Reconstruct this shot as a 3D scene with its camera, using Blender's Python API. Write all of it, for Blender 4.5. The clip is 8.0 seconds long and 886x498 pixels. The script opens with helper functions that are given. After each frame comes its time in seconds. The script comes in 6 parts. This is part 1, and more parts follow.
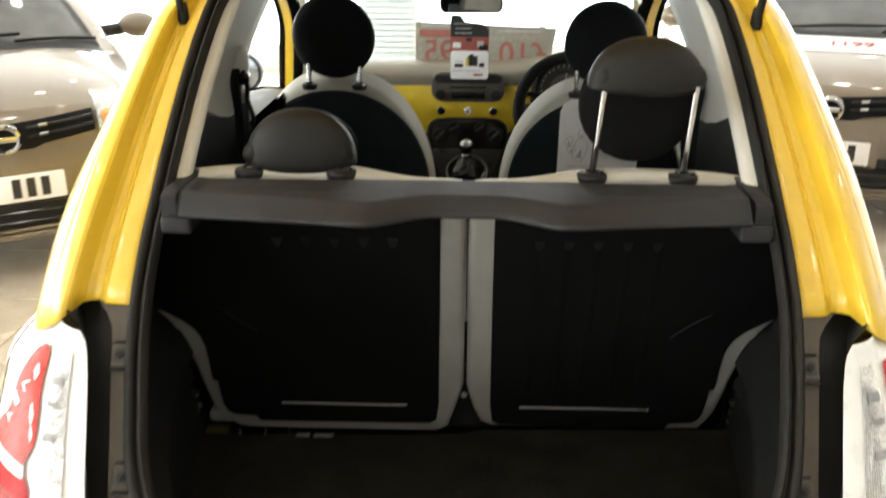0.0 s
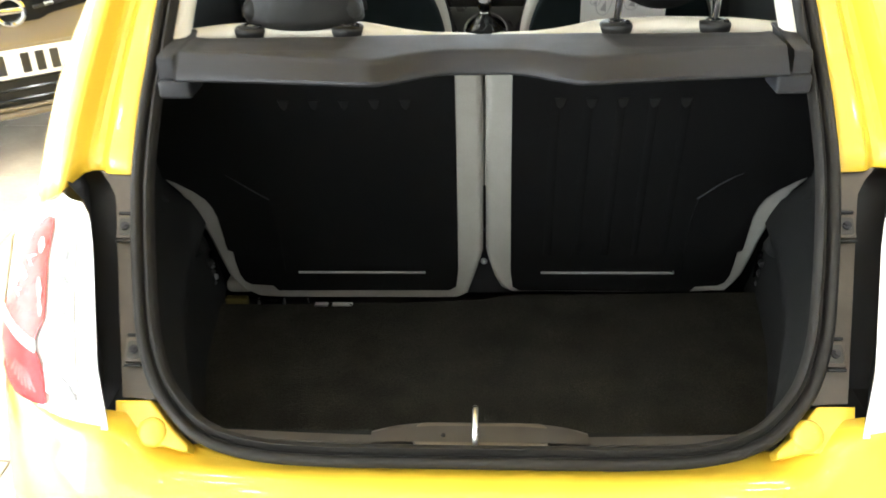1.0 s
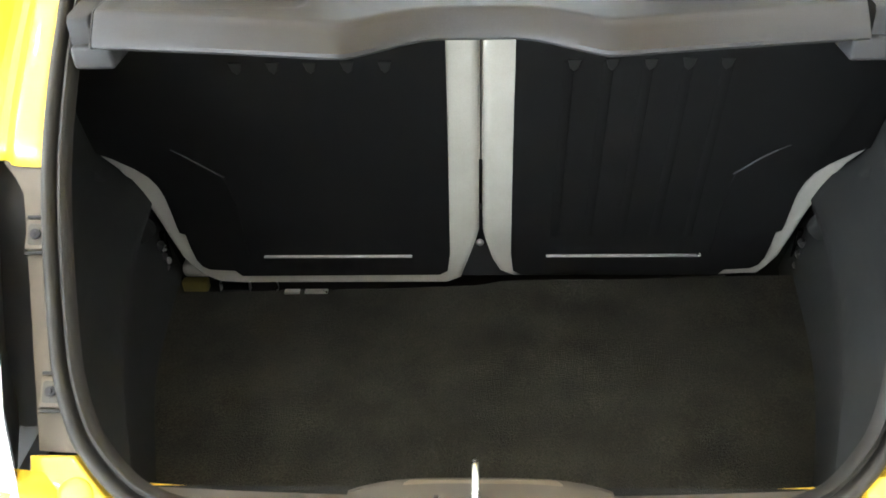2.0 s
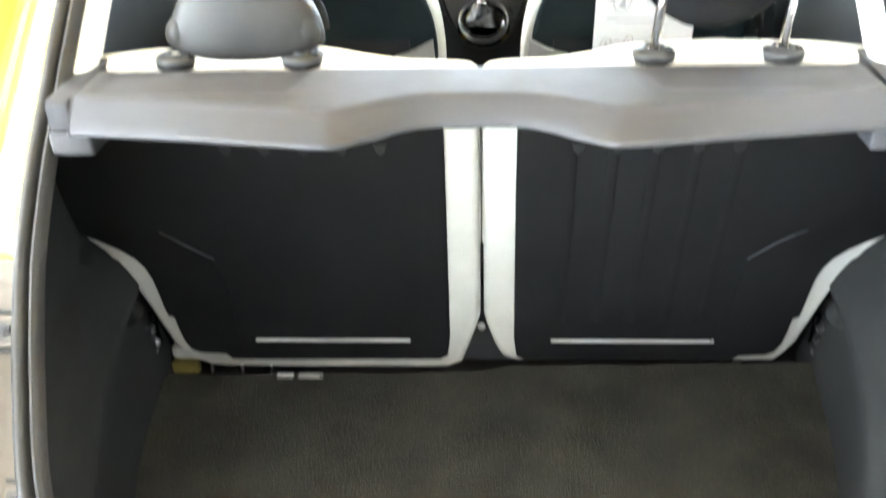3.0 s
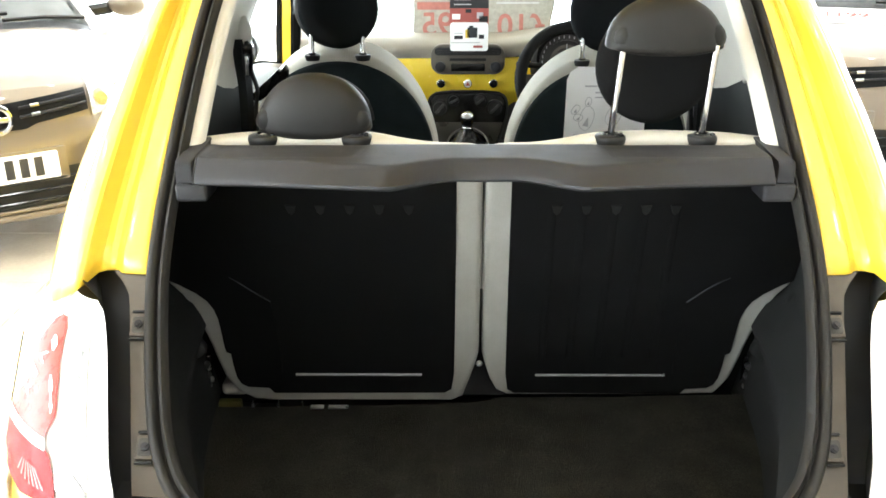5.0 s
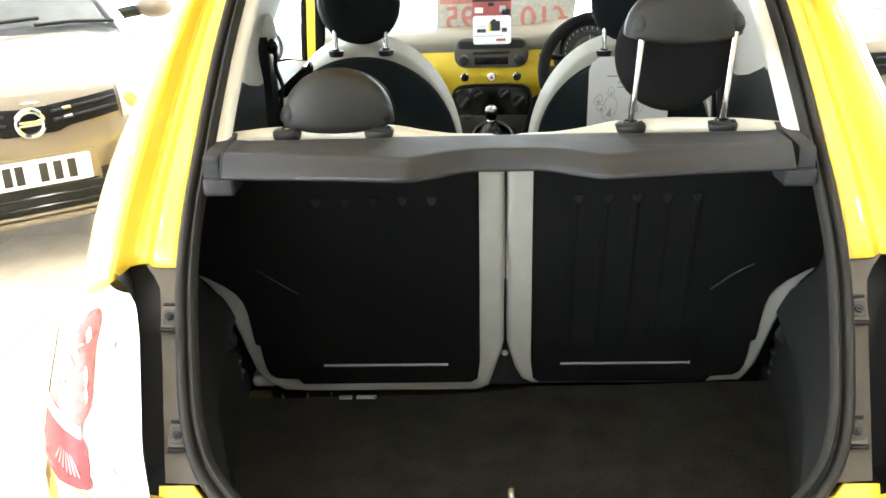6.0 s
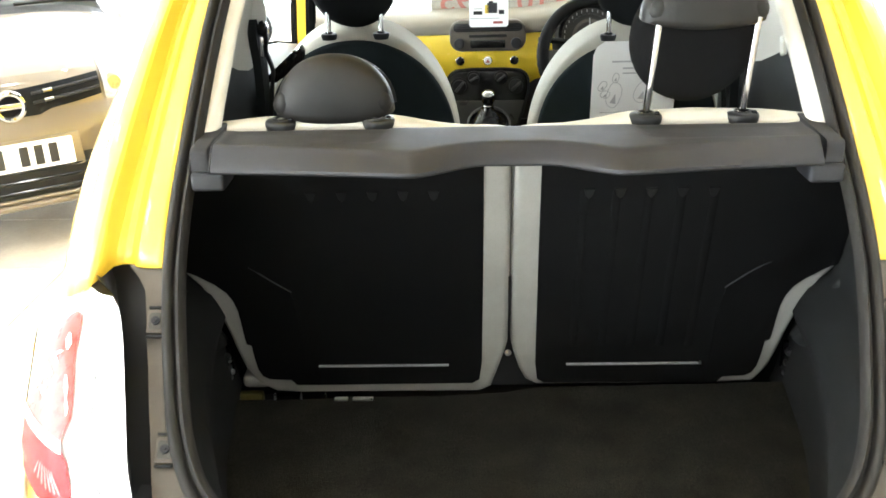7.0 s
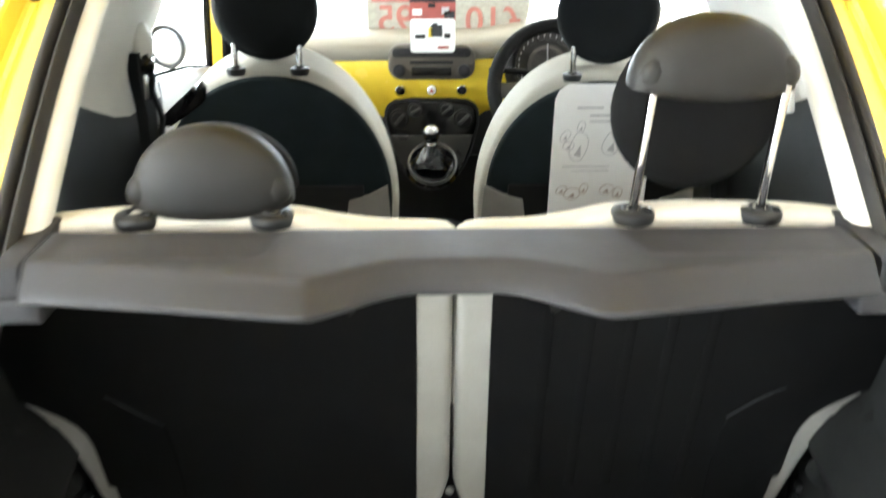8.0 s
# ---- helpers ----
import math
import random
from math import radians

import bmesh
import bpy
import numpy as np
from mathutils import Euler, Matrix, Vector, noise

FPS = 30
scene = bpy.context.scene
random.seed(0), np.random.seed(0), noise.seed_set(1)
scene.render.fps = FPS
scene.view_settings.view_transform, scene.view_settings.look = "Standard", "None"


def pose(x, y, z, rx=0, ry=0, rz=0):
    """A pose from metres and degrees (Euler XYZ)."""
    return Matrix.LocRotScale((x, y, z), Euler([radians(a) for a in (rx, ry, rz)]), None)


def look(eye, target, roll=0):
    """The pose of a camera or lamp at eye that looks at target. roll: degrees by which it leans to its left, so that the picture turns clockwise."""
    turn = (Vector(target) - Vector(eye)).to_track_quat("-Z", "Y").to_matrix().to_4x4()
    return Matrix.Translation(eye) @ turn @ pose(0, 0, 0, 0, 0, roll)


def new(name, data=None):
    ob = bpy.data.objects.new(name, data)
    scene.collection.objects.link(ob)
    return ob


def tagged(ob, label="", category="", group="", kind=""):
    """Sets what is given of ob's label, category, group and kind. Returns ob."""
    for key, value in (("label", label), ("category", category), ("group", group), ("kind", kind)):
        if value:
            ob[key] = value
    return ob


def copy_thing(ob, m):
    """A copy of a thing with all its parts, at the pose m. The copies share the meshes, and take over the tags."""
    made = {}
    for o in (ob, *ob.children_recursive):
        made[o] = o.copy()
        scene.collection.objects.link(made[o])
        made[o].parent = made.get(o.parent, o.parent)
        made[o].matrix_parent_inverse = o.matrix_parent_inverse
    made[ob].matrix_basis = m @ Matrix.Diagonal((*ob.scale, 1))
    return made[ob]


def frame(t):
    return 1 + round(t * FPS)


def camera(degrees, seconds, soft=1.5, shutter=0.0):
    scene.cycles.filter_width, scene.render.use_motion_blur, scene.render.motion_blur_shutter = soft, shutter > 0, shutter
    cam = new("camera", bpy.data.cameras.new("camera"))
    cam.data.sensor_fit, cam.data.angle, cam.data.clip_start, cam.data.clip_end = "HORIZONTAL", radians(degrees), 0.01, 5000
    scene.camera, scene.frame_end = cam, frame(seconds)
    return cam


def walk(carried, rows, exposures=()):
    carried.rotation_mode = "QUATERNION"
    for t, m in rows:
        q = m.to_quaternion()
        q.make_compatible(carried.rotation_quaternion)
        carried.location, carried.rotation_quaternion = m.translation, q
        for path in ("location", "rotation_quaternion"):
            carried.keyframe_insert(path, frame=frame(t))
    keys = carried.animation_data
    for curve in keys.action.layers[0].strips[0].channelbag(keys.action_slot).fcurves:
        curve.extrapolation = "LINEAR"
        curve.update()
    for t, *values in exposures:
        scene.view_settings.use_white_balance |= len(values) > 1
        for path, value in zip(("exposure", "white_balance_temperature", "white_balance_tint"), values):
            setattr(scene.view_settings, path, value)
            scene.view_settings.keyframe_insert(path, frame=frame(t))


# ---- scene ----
cam = camera(52.5, 8.0, soft=1.6, shutter=0.35)
PATH = [
    (0, (-0.004, 0.052, 1.566), (-0.053, 1.929, 0.876), 0.4),
    (0.2, (0.009, 0.017, 1.562), (-0.101, 1.864, 0.804), -0.7),
    (0.5, (0.0082, 0.0096, 1.5521), (-0.1406, 1.8311, 0.7397), -1.09),
    (0.7, (0.0149, 0.0252, 1.5447), (-0.1523, 1.8222, 0.6828), -1.22),
    (1, (0.0101, 0.1097, 1.53), (-0.0931, 1.8647, 0.5765), -1.56),
    (1.2, (0.0048, 0.1889, 1.5233), (-0.0863, 1.9273, 0.5386), -1.65),
    (1.5, (-0.0142, 0.2812, 1.5253), (-0.1022, 1.993, 0.4948), -1.99),
    (1.7, (-0.0132, 0.3305, 1.5185), (-0.0852, 2.0026, 0.4236), -1.58),
    (2.8, (0.013, 0.495, 1.5), (-0.08, 2.137, 0.362), -1.9),
    (3, (0.01, 0.482, 1.515), (-0.09, 2.197, 0.492), -1.8),
    (3.2, (0.014, 0.461, 1.532), (-0.11, 2.23, 0.607), -2.2),
    (3.5, (-0.002, 0.401, 1.55), (-0.12, 2.24, 0.772), -1.5),
    (3.7, (-0.021, 0.343, 1.547), (-0.131, 2.197, 0.807), -0.6),
    (4, (-0.049, 0.254, 1.557), (-0.11, 2.141, 0.896), -0.3),
    (4.2, (-0.068, 0.215, 1.555), (-0.094, 2.093, 0.868), 0.6),
    (4.5, (-0.066, 0.143, 1.543), (-0.091, 2.018, 0.847), 0.4),
    (4.7, (-0.063, 0.083, 1.534), (-0.073, 1.951, 0.818), 0.1),
    (6, (-0.046, 0.034, 1.531), (-0.132, 1.892, 0.797), -1.8),
    (6.5, (-0.071, 0.035, 1.525), (-0.13, 1.891, 0.784), -0.9),
    (7, (-0.077, 0.126, 1.524), (-0.134, 1.97, 0.751), -1.4),
    (7.3, (-0.073, 0.254, 1.51), (-0.132, 2.094, 0.73), -0.7),
    (7.5, (-0.075, 0.343, 1.522), (-0.108, 2.183, 0.739), -0.7),
    (7.8, (-0.064, 0.46, 1.52), (-0.043, 2.285, 0.701), -0.9),
    (8, (-0.046, 0.551, 1.532), (0.008, 2.394, 0.757), 0.1),
]
STOPS = [(0, -0.76, 6500, 10), (0.5, -0.05, 6300, 10), (1.0, 0.25, 6000, 8), (1.5, 0.75, 5900, 8), (1.7, 0.8, 5900, 8), (2.8, 2.25, 5700, 8), (3.0, 2.2, 5700, 8), (3.2, 1.95, 5800, 8), (3.5, 1.55, 5900, 8),
         (4.0, 0.72, 6000, 8), (4.5, 0.45, 6000, 8), (6.0, 0.56, 6000, 8), (6.5, 0.58, 6000, 8), (7.0, 0.61, 6000, 8), (7.5, 0.70, 6000, 8), (8.0, 0.85, 6000, 8)]
walk(cam, [(t, look(eye, target, roll)) for t, eye, target, roll in PATH], STOPS)


# ---- world and light ----
world = bpy.data.worlds.new("world")
scene.world = world
world.use_nodes = True
wn = world.node_tree.nodes
sky = wn.new("ShaderNodeTexSky")
sky.sky_type, sky.sun_disc = "NISHITA", False
sky.sun_elevation, sky.sun_rotation = radians(38), radians(200)
world.node_tree.links.new(sky.outputs[0], wn["Background"].inputs[0])
wn["Background"].inputs[1].default_value = 0.12


def area_lamp(name, eye, target, sx, sy, watts, colour):
    data = bpy.data.lights.new(name, "AREA")
    data.shape, data.size, data.size_y, data.energy, data.color = "RECTANGLE", sx, sy, watts, colour
    ob = new(name, data)
    ob.matrix_world = look(eye, target)
    return ob


area_lamp("window_light_front", (0, 9.7, 1.7), (0, 0, 1.2), 12, 2.6, 1050, (0.95, 0.98, 1.0))
area_lamp("window_light_back", (-4.0, -5.7, 1.7), (-0.4, 1.0, 0.8), 5, 2.4, 60, (1.0, 0.98, 0.94))
area_lamp("window_light_side", (-8.7, -1.0, 1.8), (0, 1.0, 0.8), 9, 2.8, 800, (1.0, 0.98, 0.94))


# ---- materials ----
def mat(name, colour, rough=0.5, metal=0.0, scale=30.0, vary=0.1, bump=0.0, bump_scale=400.0, coat=0.0, fine=0.0, emit=0.0, dist=0.002, spec=0.5, coat_rough=0.06):
    """A surface with two scales of variation in tone and a fine relief."""
    m = bpy.data.materials.new(name)
    m.use_nodes = True
    nt = m.node_tree
    b = nt.nodes["Principled BSDF"]
    b.inputs["Metallic"].default_value = metal
    b.inputs["Specular IOR Level"].default_value = spec
    b.inputs["Coat Weight"].default_value = coat
    b.inputs["Coat Roughness"].default_value = coat_rough
    tc = nt.nodes.new("ShaderNodeTexCoord")
    n1 = nt.nodes.new("ShaderNodeTexNoise")
    n1.inputs["Scale"].default_value, n1.inputs["Detail"].default_value = scale, 5
    nt.links.new(tc.outputs["Object"], n1.inputs["Vector"])
    n2 = nt.nodes.new("ShaderNodeTexNoise")
    n2.inputs["Scale"].default_value, n2.inputs["Detail"].default_value = bump_scale, 3
    nt.links.new(tc.outputs["Object"], n2.inputs["Vector"])
    r1 = nt.nodes.new("ShaderNodeMapRange")
    r1.inputs["From Min"].default_value, r1.inputs["From Max"].default_value = 0.3, 0.7
    r1.inputs["To Min"].default_value, r1.inputs["To Max"].default_value = 1 - vary, 1 + vary
    nt.links.new(n1.outputs["Fac"], r1.inputs["Value"])
    r2 = nt.nodes.new("ShaderNodeMapRange")
    r2.inputs["From Min"].default_value, r2.inputs["From Max"].default_value = 0.3, 0.7
    r2.inputs["To Min"].default_value, r2.inputs["To Max"].default_value = 1 - fine, 1 + fine
    nt.links.new(n2.outputs["Fac"], r2.inputs["Value"])
    mul = nt.nodes.new("ShaderNodeMath")
    mul.operation = "MULTIPLY"
    nt.links.new(r1.outputs[0], mul.inputs[0])
    nt.links.new(r2.outputs[0], mul.inputs[1])
    mix = nt.nodes.new("ShaderNodeVectorMath")
    mix.operation = "SCALE"
    mix.inputs[0].default_value = colour
    nt.links.new(mul.outputs[0], mix.inputs["Scale"])
    nt.links.new(mix.outputs[0], b.inputs["Base Color"])
    rr = nt.nodes.new("ShaderNodeMapRange")
    rr.inputs["From Min"].default_value, rr.inputs["From Max"].default_value = 0.3, 0.7
    rr.inputs["To Min"].default_value, rr.inputs["To Max"].default_value = max(0.02, rough - 0.06), min(1, rough + 0.06)
    nt.links.new(n1.outputs["Fac"], rr.inputs["Value"])
    nt.links.new(rr.outputs[0], b.inputs["Roughness"])
    if bump:
        bp = nt.nodes.new("ShaderNodeBump")
        bp.inputs["Strength"].default_value, bp.inputs["Distance"].default_value = bump, dist
        nt.links.new(n2.outputs["Fac"], bp.inputs["Height"])
        nt.links.new(bp.outputs[0], b.inputs["Normal"])
    if emit:
        b.inputs["Emission Color"].default_value = (*colour, 1)
        b.inputs["Emission Strength"].default_value = emit
    return m


def glass_mat(name, colour, rough=0.0, ior=1.45, weight=1.0):
    m = bpy.data.materials.new(name)
    m.use_nodes = True
    b = m.node_tree.nodes["Principled BSDF"]
    b.inputs["Base Color"].default_value = (*colour, 1)
    b.inputs["Roughness"].default_value, b.inputs["IOR"].default_value = rough, ior
    b.inputs["Transmission Weight"].default_value = weight
    return m


def clear_mat(name, colour, gloss=0.06):
    """Thin glass: mostly straight through, with a faint mirror on top."""
    m = bpy.data.materials.new(name)
    m.use_nodes = True
    nt = m.node_tree
    out = nt.nodes["Material Output"]
    tr = nt.nodes.new("ShaderNodeBsdfTransparent")
    tr.inputs[0].default_value = (*colour, 1)
    gl = nt.nodes.new("ShaderNodeBsdfGlossy")
    gl.inputs["Roughness"].default_value = 0.02
    mx = nt.nodes.new("ShaderNodeMixShader")
    mx.inputs[0].default_value = gloss
    nt.links.new(tr.outputs[0], mx.inputs[1])
    nt.links.new(gl.outputs[0], mx.inputs[2])
    nt.links.new(mx.outputs[0], out.inputs["Surface"])
    return m


YELLOW = mat("yellow_paint", (0.80, 0.53, 0.036), 0.34, 0, 6, 0.02, 0.03, 900, coat=0.8, dist=0.0002)
YELLOW_DASH = mat("yellow_dash_paint", (0.82, 0.60, 0.035), 0.25, 0, 8, 0.03, coat=0.8)
RUBBER = mat("black_rubber", (0.0112, 0.0100, 0.0086), 0.65, 0, 40, 0.2, 0.1, 600, spec=0.35)
GREY_PLASTIC = mat("grey_moulded_plastic", (0.0200, 0.0202, 0.0232), 0.66, 0, 16, 0.10, 0.4, 800, fine=0.20, dist=0.0008, spec=0.35)
MOUNT_PLASTIC = mat("grey_brown_plastic", (0.13, 0.115, 0.1), 0.5, 0, 25, 0.12, 0.15, 900, fine=0.05, dist=0.0006)
PANEL_PLASTIC = mat("brown_grey_panel_plastic", (0.080, 0.066, 0.050), 0.55, 0, 20, 0.14, 0.15, 900, fine=0.06, dist=0.0006)
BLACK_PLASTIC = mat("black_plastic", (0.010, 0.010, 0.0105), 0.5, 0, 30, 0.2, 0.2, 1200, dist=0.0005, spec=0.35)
GRILLE_BLACK = mat("satin_black_grille", (0.007, 0.007, 0.008), 0.45, 0, 40, 0.2, spec=0.12)
BLACK_GLOSS = mat("black_gloss_plastic", (0.006, 0.006, 0.0065), 0.15, 0, 30, 0.2, spec=0.4)
CONSOLE_GREY = mat("dark_grey_console_plastic", (0.040, 0.038, 0.036), 0.32, 0, 30, 0.12, 0.1, 900, dist=0.0005)
RADIO_BROWN = mat("brown_grey_radio_plastic", (0.085, 0.074, 0.060), 0.42, 0, 30, 0.1, 0.1, 900, dist=0.0005)
SILL_DARK = mat("dark_sill_plastic", (0.040, 0.035, 0.029), 0.5, 0, 25, 0.14, 0.15, 900, fine=0.06, dist=0.0006)
# Door trim plastic greyed: the sill's shade is part of this colour.
DOOR_SHADED = mat("shaded_door_plastic", (0.27, 0.265, 0.25), 0.5, 0, 14, 0.05, 0.1, 1200, dist=0.0005)
BLACK_FABRIC = mat("black_woven_fabric", (0.0102, 0.0114, 0.0120), 0.9, 0, 12, 0.2, 0.5, 900, fine=0.3, dist=0.001, spec=0.12)
POCKET_BLACK = mat("matt_black_plastic", (0.0068, 0.0066, 0.0064), 0.7, 0, 30, 0.2, spec=0.2)
WHEEL_BLACK = mat("black_wheel_leather", (0.007, 0.007, 0.0072), 0.6, 0, 30, 0.2, 0.2, 900, dist=0.0005, spec=0.14)
SEAT_BOARD = mat("black_seat_board", (0.0038, 0.0038, 0.0038), 0.9, 0, 10, 0.25, 0.2, 700, fine=0.2, dist=0.001, spec=0.1)
DOME_PLASTIC = mat("dark_grey_soft_plastic", (0.0095, 0.0088, 0.0078), 0.52, 0, 16, 0.34, 0.25, 1500, fine=0.1, dist=0.0006, spec=0.27)
SILL_GREY = mat("dark_grey_brown_plastic", (0.06, 0.053, 0.045), 0.5, 0, 25, 0.12, 0.15, 900, fine=0.05, dist=0.0006)
DASH_BEIGE = mat("beige_dash_plastic", (0.185, 0.168, 0.132), 0.65, 0, 14, 0.04, 0.15, 1200, dist=0.0005)
PALE_BAR = mat("pale_bar", (0.22, 0.22, 0.22), 0.5, 0, 25, 0.06)
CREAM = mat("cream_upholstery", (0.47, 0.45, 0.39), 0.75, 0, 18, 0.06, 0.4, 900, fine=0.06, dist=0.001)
# The same cream darkened: shade on the seat backs is put into the colour.
CREAM_SHADED = mat("shaded_cream_upholstery", (0.265, 0.255, 0.232), 0.7, 0, 18, 0.07, 0.5, 700, fine=0.08, dist=0.001)
TRIM_FABRIC = mat("dark_trim_vinyl", (0.014, 0.0165, 0.0168), 0.55, 0, 9, 0.25, 0.3, 700, fine=0.15, dist=0.0008, spec=0.45)
DOOR_SEAL = mat("matt_black_door_seal", (0.008, 0.008, 0.008), 1.0, 0, 40, 0.2, spec=0.0)
PRINT_BROWN = mat("brown_print", (0.42, 0.34, 0.30), 0.7)
CREAM_PLASTIC = mat("cream_trim_plastic", (0.62, 0.60, 0.54), 0.5, 0, 14, 0.03, 0.1, 1200, dist=0.0005)
CARPET = mat("charcoal_carpet", (0.0180, 0.0170, 0.0132), 0.95, 0, 14, 0.4, 1.0, 420, fine=0.6, dist=0.003, spec=0.1)
SIDE_CARPET = mat("dark_side_carpet", (0.0116, 0.0121, 0.0118), 0.95, 0, 9, 0.25, 0.7, 800, fine=0.35, dist=0.002, spec=0.15)
PAD_FABRIC = mat("black_pad_fabric", (0.0055, 0.0054, 0.0054), 0.9, 0, 12, 0.2, 0.5, 900, fine=0.3, dist=0.001, spec=0.1)
PANEL_FABRIC = mat("blue_black_panel_fabric", (0.0165, 0.0232, 0.0255), 0.9, 0, 12, 0.2, 0.4, 900, fine=0.25, dist=0.001, spec=0.15)
CHROME = mat("chrome", (0.52, 0.52, 0.53), 0.08, 1.0, 20, 0.03)
STEEL = mat("bright_steel", (0.8, 0.8, 0.78), 0.3, 1.0, 60, 0.1)
DARK_STEEL = mat("dark_screw_steel", (0.12, 0.12, 0.12), 0.35, 0.9, 60, 0.15)
WHITE_RIM = mat("pale_lamp_rim", (0.86, 0.86, 0.85), 0.3, 0.0, 20, 0.03, coat=0.5)
RED_BODY = mat("red_lamp_reflector", (0.60, 0.040, 0.026), 0.3, 0.0, 60, 0.14, 0.12, 140, spec=0.12, dist=0.003, coat=0.08)
CLEAR_BODY = mat("clear_lamp_reflector", (0.72, 0.72, 0.72), 0.12, 0.55, 160, 0.25, 0.7, 120, coat=0.6, dist=0.005)
LINING = mat("pale_roof_fabric", (0.70, 0.68, 0.62), 0.9, 0, 14, 0.03, 0.2, 900, dist=0.0008)
PAPER = mat("white_paper", (0.88, 0.88, 0.88), 0.7, 0, 12, 0.03, 0.05)
PRINT_GREY = mat("grey_print", (0.48, 0.48, 0.5), 0.7)
PRINT_RED = mat("red_print", (0.34, 0.085, 0.07), 0.7)
PRINT_DARK = mat("black_print", (0.02, 0.02, 0.022), 0.5, coat=0.2)
PRINT_YELLOW = mat("yellow_print", (0.8, 0.6, 0.08), 0.6)
TAB_YELLOW = mat("dull_yellow_tab", (0.115, 0.095, 0.022), 0.6)
# Sign red is muted and the card toned for daylight shining through.
SIGN_RED = mat("backlit_red_print", (0.36, 0.135, 0.11), 0.7, 0, 60, 0.15)
SIGN_PAPER = mat("sign_card", (0.33, 0.325, 0.28), 0.7, 0, 60, 0.14, fine=0.1)
WINDOW_GLASS = clear_mat("window_glass", (0.95, 0.97, 0.96))
SCREEN_GLASS = clear_mat("windscreen_glass", (0.96, 0.98, 0.97), 0.015)
DOOR_MIRROR_GLASS = mat("tinted_mirror_glass", (0.30, 0.31, 0.33), 0.08, 1.0)
MIRROR_GLASS = mat("mirror_glass", (0.62, 0.63, 0.63), 0.03, 1.0)
TAUPE = mat("taupe_metallic_paint", (0.172, 0.138, 0.097), 0.42, 0.4, 500, 0.06, coat=1.0, coat_rough=0.015)
TYRE = mat("tyre_rubber", (0.02, 0.02, 0.02), 0.8, 0, 30, 0.2, 0.3)
ALLOY = mat("silver_alloy", (0.5, 0.5, 0.52), 0.3, 0.9)
LAMP_GLASS = mat("headlamp_optics", (0.42, 0.42, 0.43), 0.1, 0.6, 90, 0.3, 0.6, 60, coat=0.8, dist=0.004)
AMBER = mat("amber_indicator", (0.8, 0.35, 0.12), 0.2, 0.0, 90, 0.2, coat=0.6)
DARK_GLASS = mat("dark_windscreen", (0.085, 0.092, 0.092), 0.08, 0.0, 3, 0.3, coat=0.3)
TILE = mat("beige_floor_tile", (0.52, 0.45, 0.35), 0.22, 0, 5, 0.1, 0.04, 60, fine=0.04)
GROUT = mat("tile_grout", (0.3, 0.27, 0.22), 0.85, 0, 30, 0.1, 0.2)
WALL = mat("white_wall_paint", (0.78, 0.77, 0.74), 0.8, 0, 4, 0.03, 0.05, 200)
FRAME = mat("white_window_frame", (0.75, 0.76, 0.77), 0.45, 0, 10, 0.03)
STRIPE = mat("pale_blue_blind", (0.6, 0.7, 0.74), 0.6, 0, 10, 0.05)
SKY_GLOW = mat("bright_daylight", (0.95, 0.98, 1.0), 1.0, emit=10.0)
DULL_GLOW = mat("soft_daylight", (0.95, 0.98, 1.0), 1.0, emit=1.0)
LAMP_GLOW = mat("lamp_glow", (1.0, 0.95, 0.86), 1.0, emit=72.0)


# ---- mesh helpers ----
def part(name, bm, material, parent=None, label="", smooth=40):
    """Links a bmesh as one mesh object under a thing or under a part."""
    if parent and parent.parent and parent.parent.parent:
        parent = parent.parent
    bmesh.ops.recalc_face_normals(bm, faces=bm.faces)
    me = bpy.data.meshes.new(name)
    bm.to_mesh(me)
    bm.free()
    me.materials.append(material)
    if smooth:
        me.shade_smooth()
        me.set_sharp_from_angle(angle=radians(smooth))
    ob = new(name, me)
    if parent:
        ob.parent = parent
    if label:
        ob["label"] = label
    return ob


def thing(name, x, y, z, label, category, group="", kind="", rz=0):
    ob = new(name)
    ob.matrix_world = pose(x, y, z, 0, 0, rz)
    return tagged(ob, label, category, group, kind)


def box(cx, cy, cz, sx, sy, sz, bevel=0.0, m=None, seg=2):
    bm = bmesh.new()
    for v in bmesh.ops.create_cube(bm, size=1.0)["verts"]:
        v.co = Vector((cx + v.co.x * sx, cy + v.co.y * sy, cz + v.co.z * sz))
    if bevel:
        bmesh.ops.bevel(bm, geom=bm.edges[:], offset=bevel, segments=seg, profile=0.5, affect="EDGES")
    if m is not None:
        bmesh.ops.transform(bm, matrix=m, verts=bm.verts)
    return bm


def sheet(rows, closed_u=False, closed_v=False, caps=False):
    """A surface through rows of points."""
    bm = bmesh.new()
    vr = [[bm.verts.new(p) for p in r] for r in rows]
    nr, nc = len(rows), len(rows[0])
    for i in range(nr if closed_v else nr - 1):
        for j in range(nc if closed_u else nc - 1):
            a, b, c, d = vr[i][j], vr[i][(j + 1) % nc], vr[(i + 1) % nr][(j + 1) % nc], vr[(i + 1) % nr][j]
            q = []
            for v in (a, b, c, d):
                if all((v.co - w.co).length > 1e-6 for w in q):
                    q.append(v)
            if len(q) >= 3:
                bm.faces.new(q)
    if caps:
        for r in (vr[0], vr[-1]):
            try:
                bm.faces.new(r)
            except ValueError:
                pass
    return bm


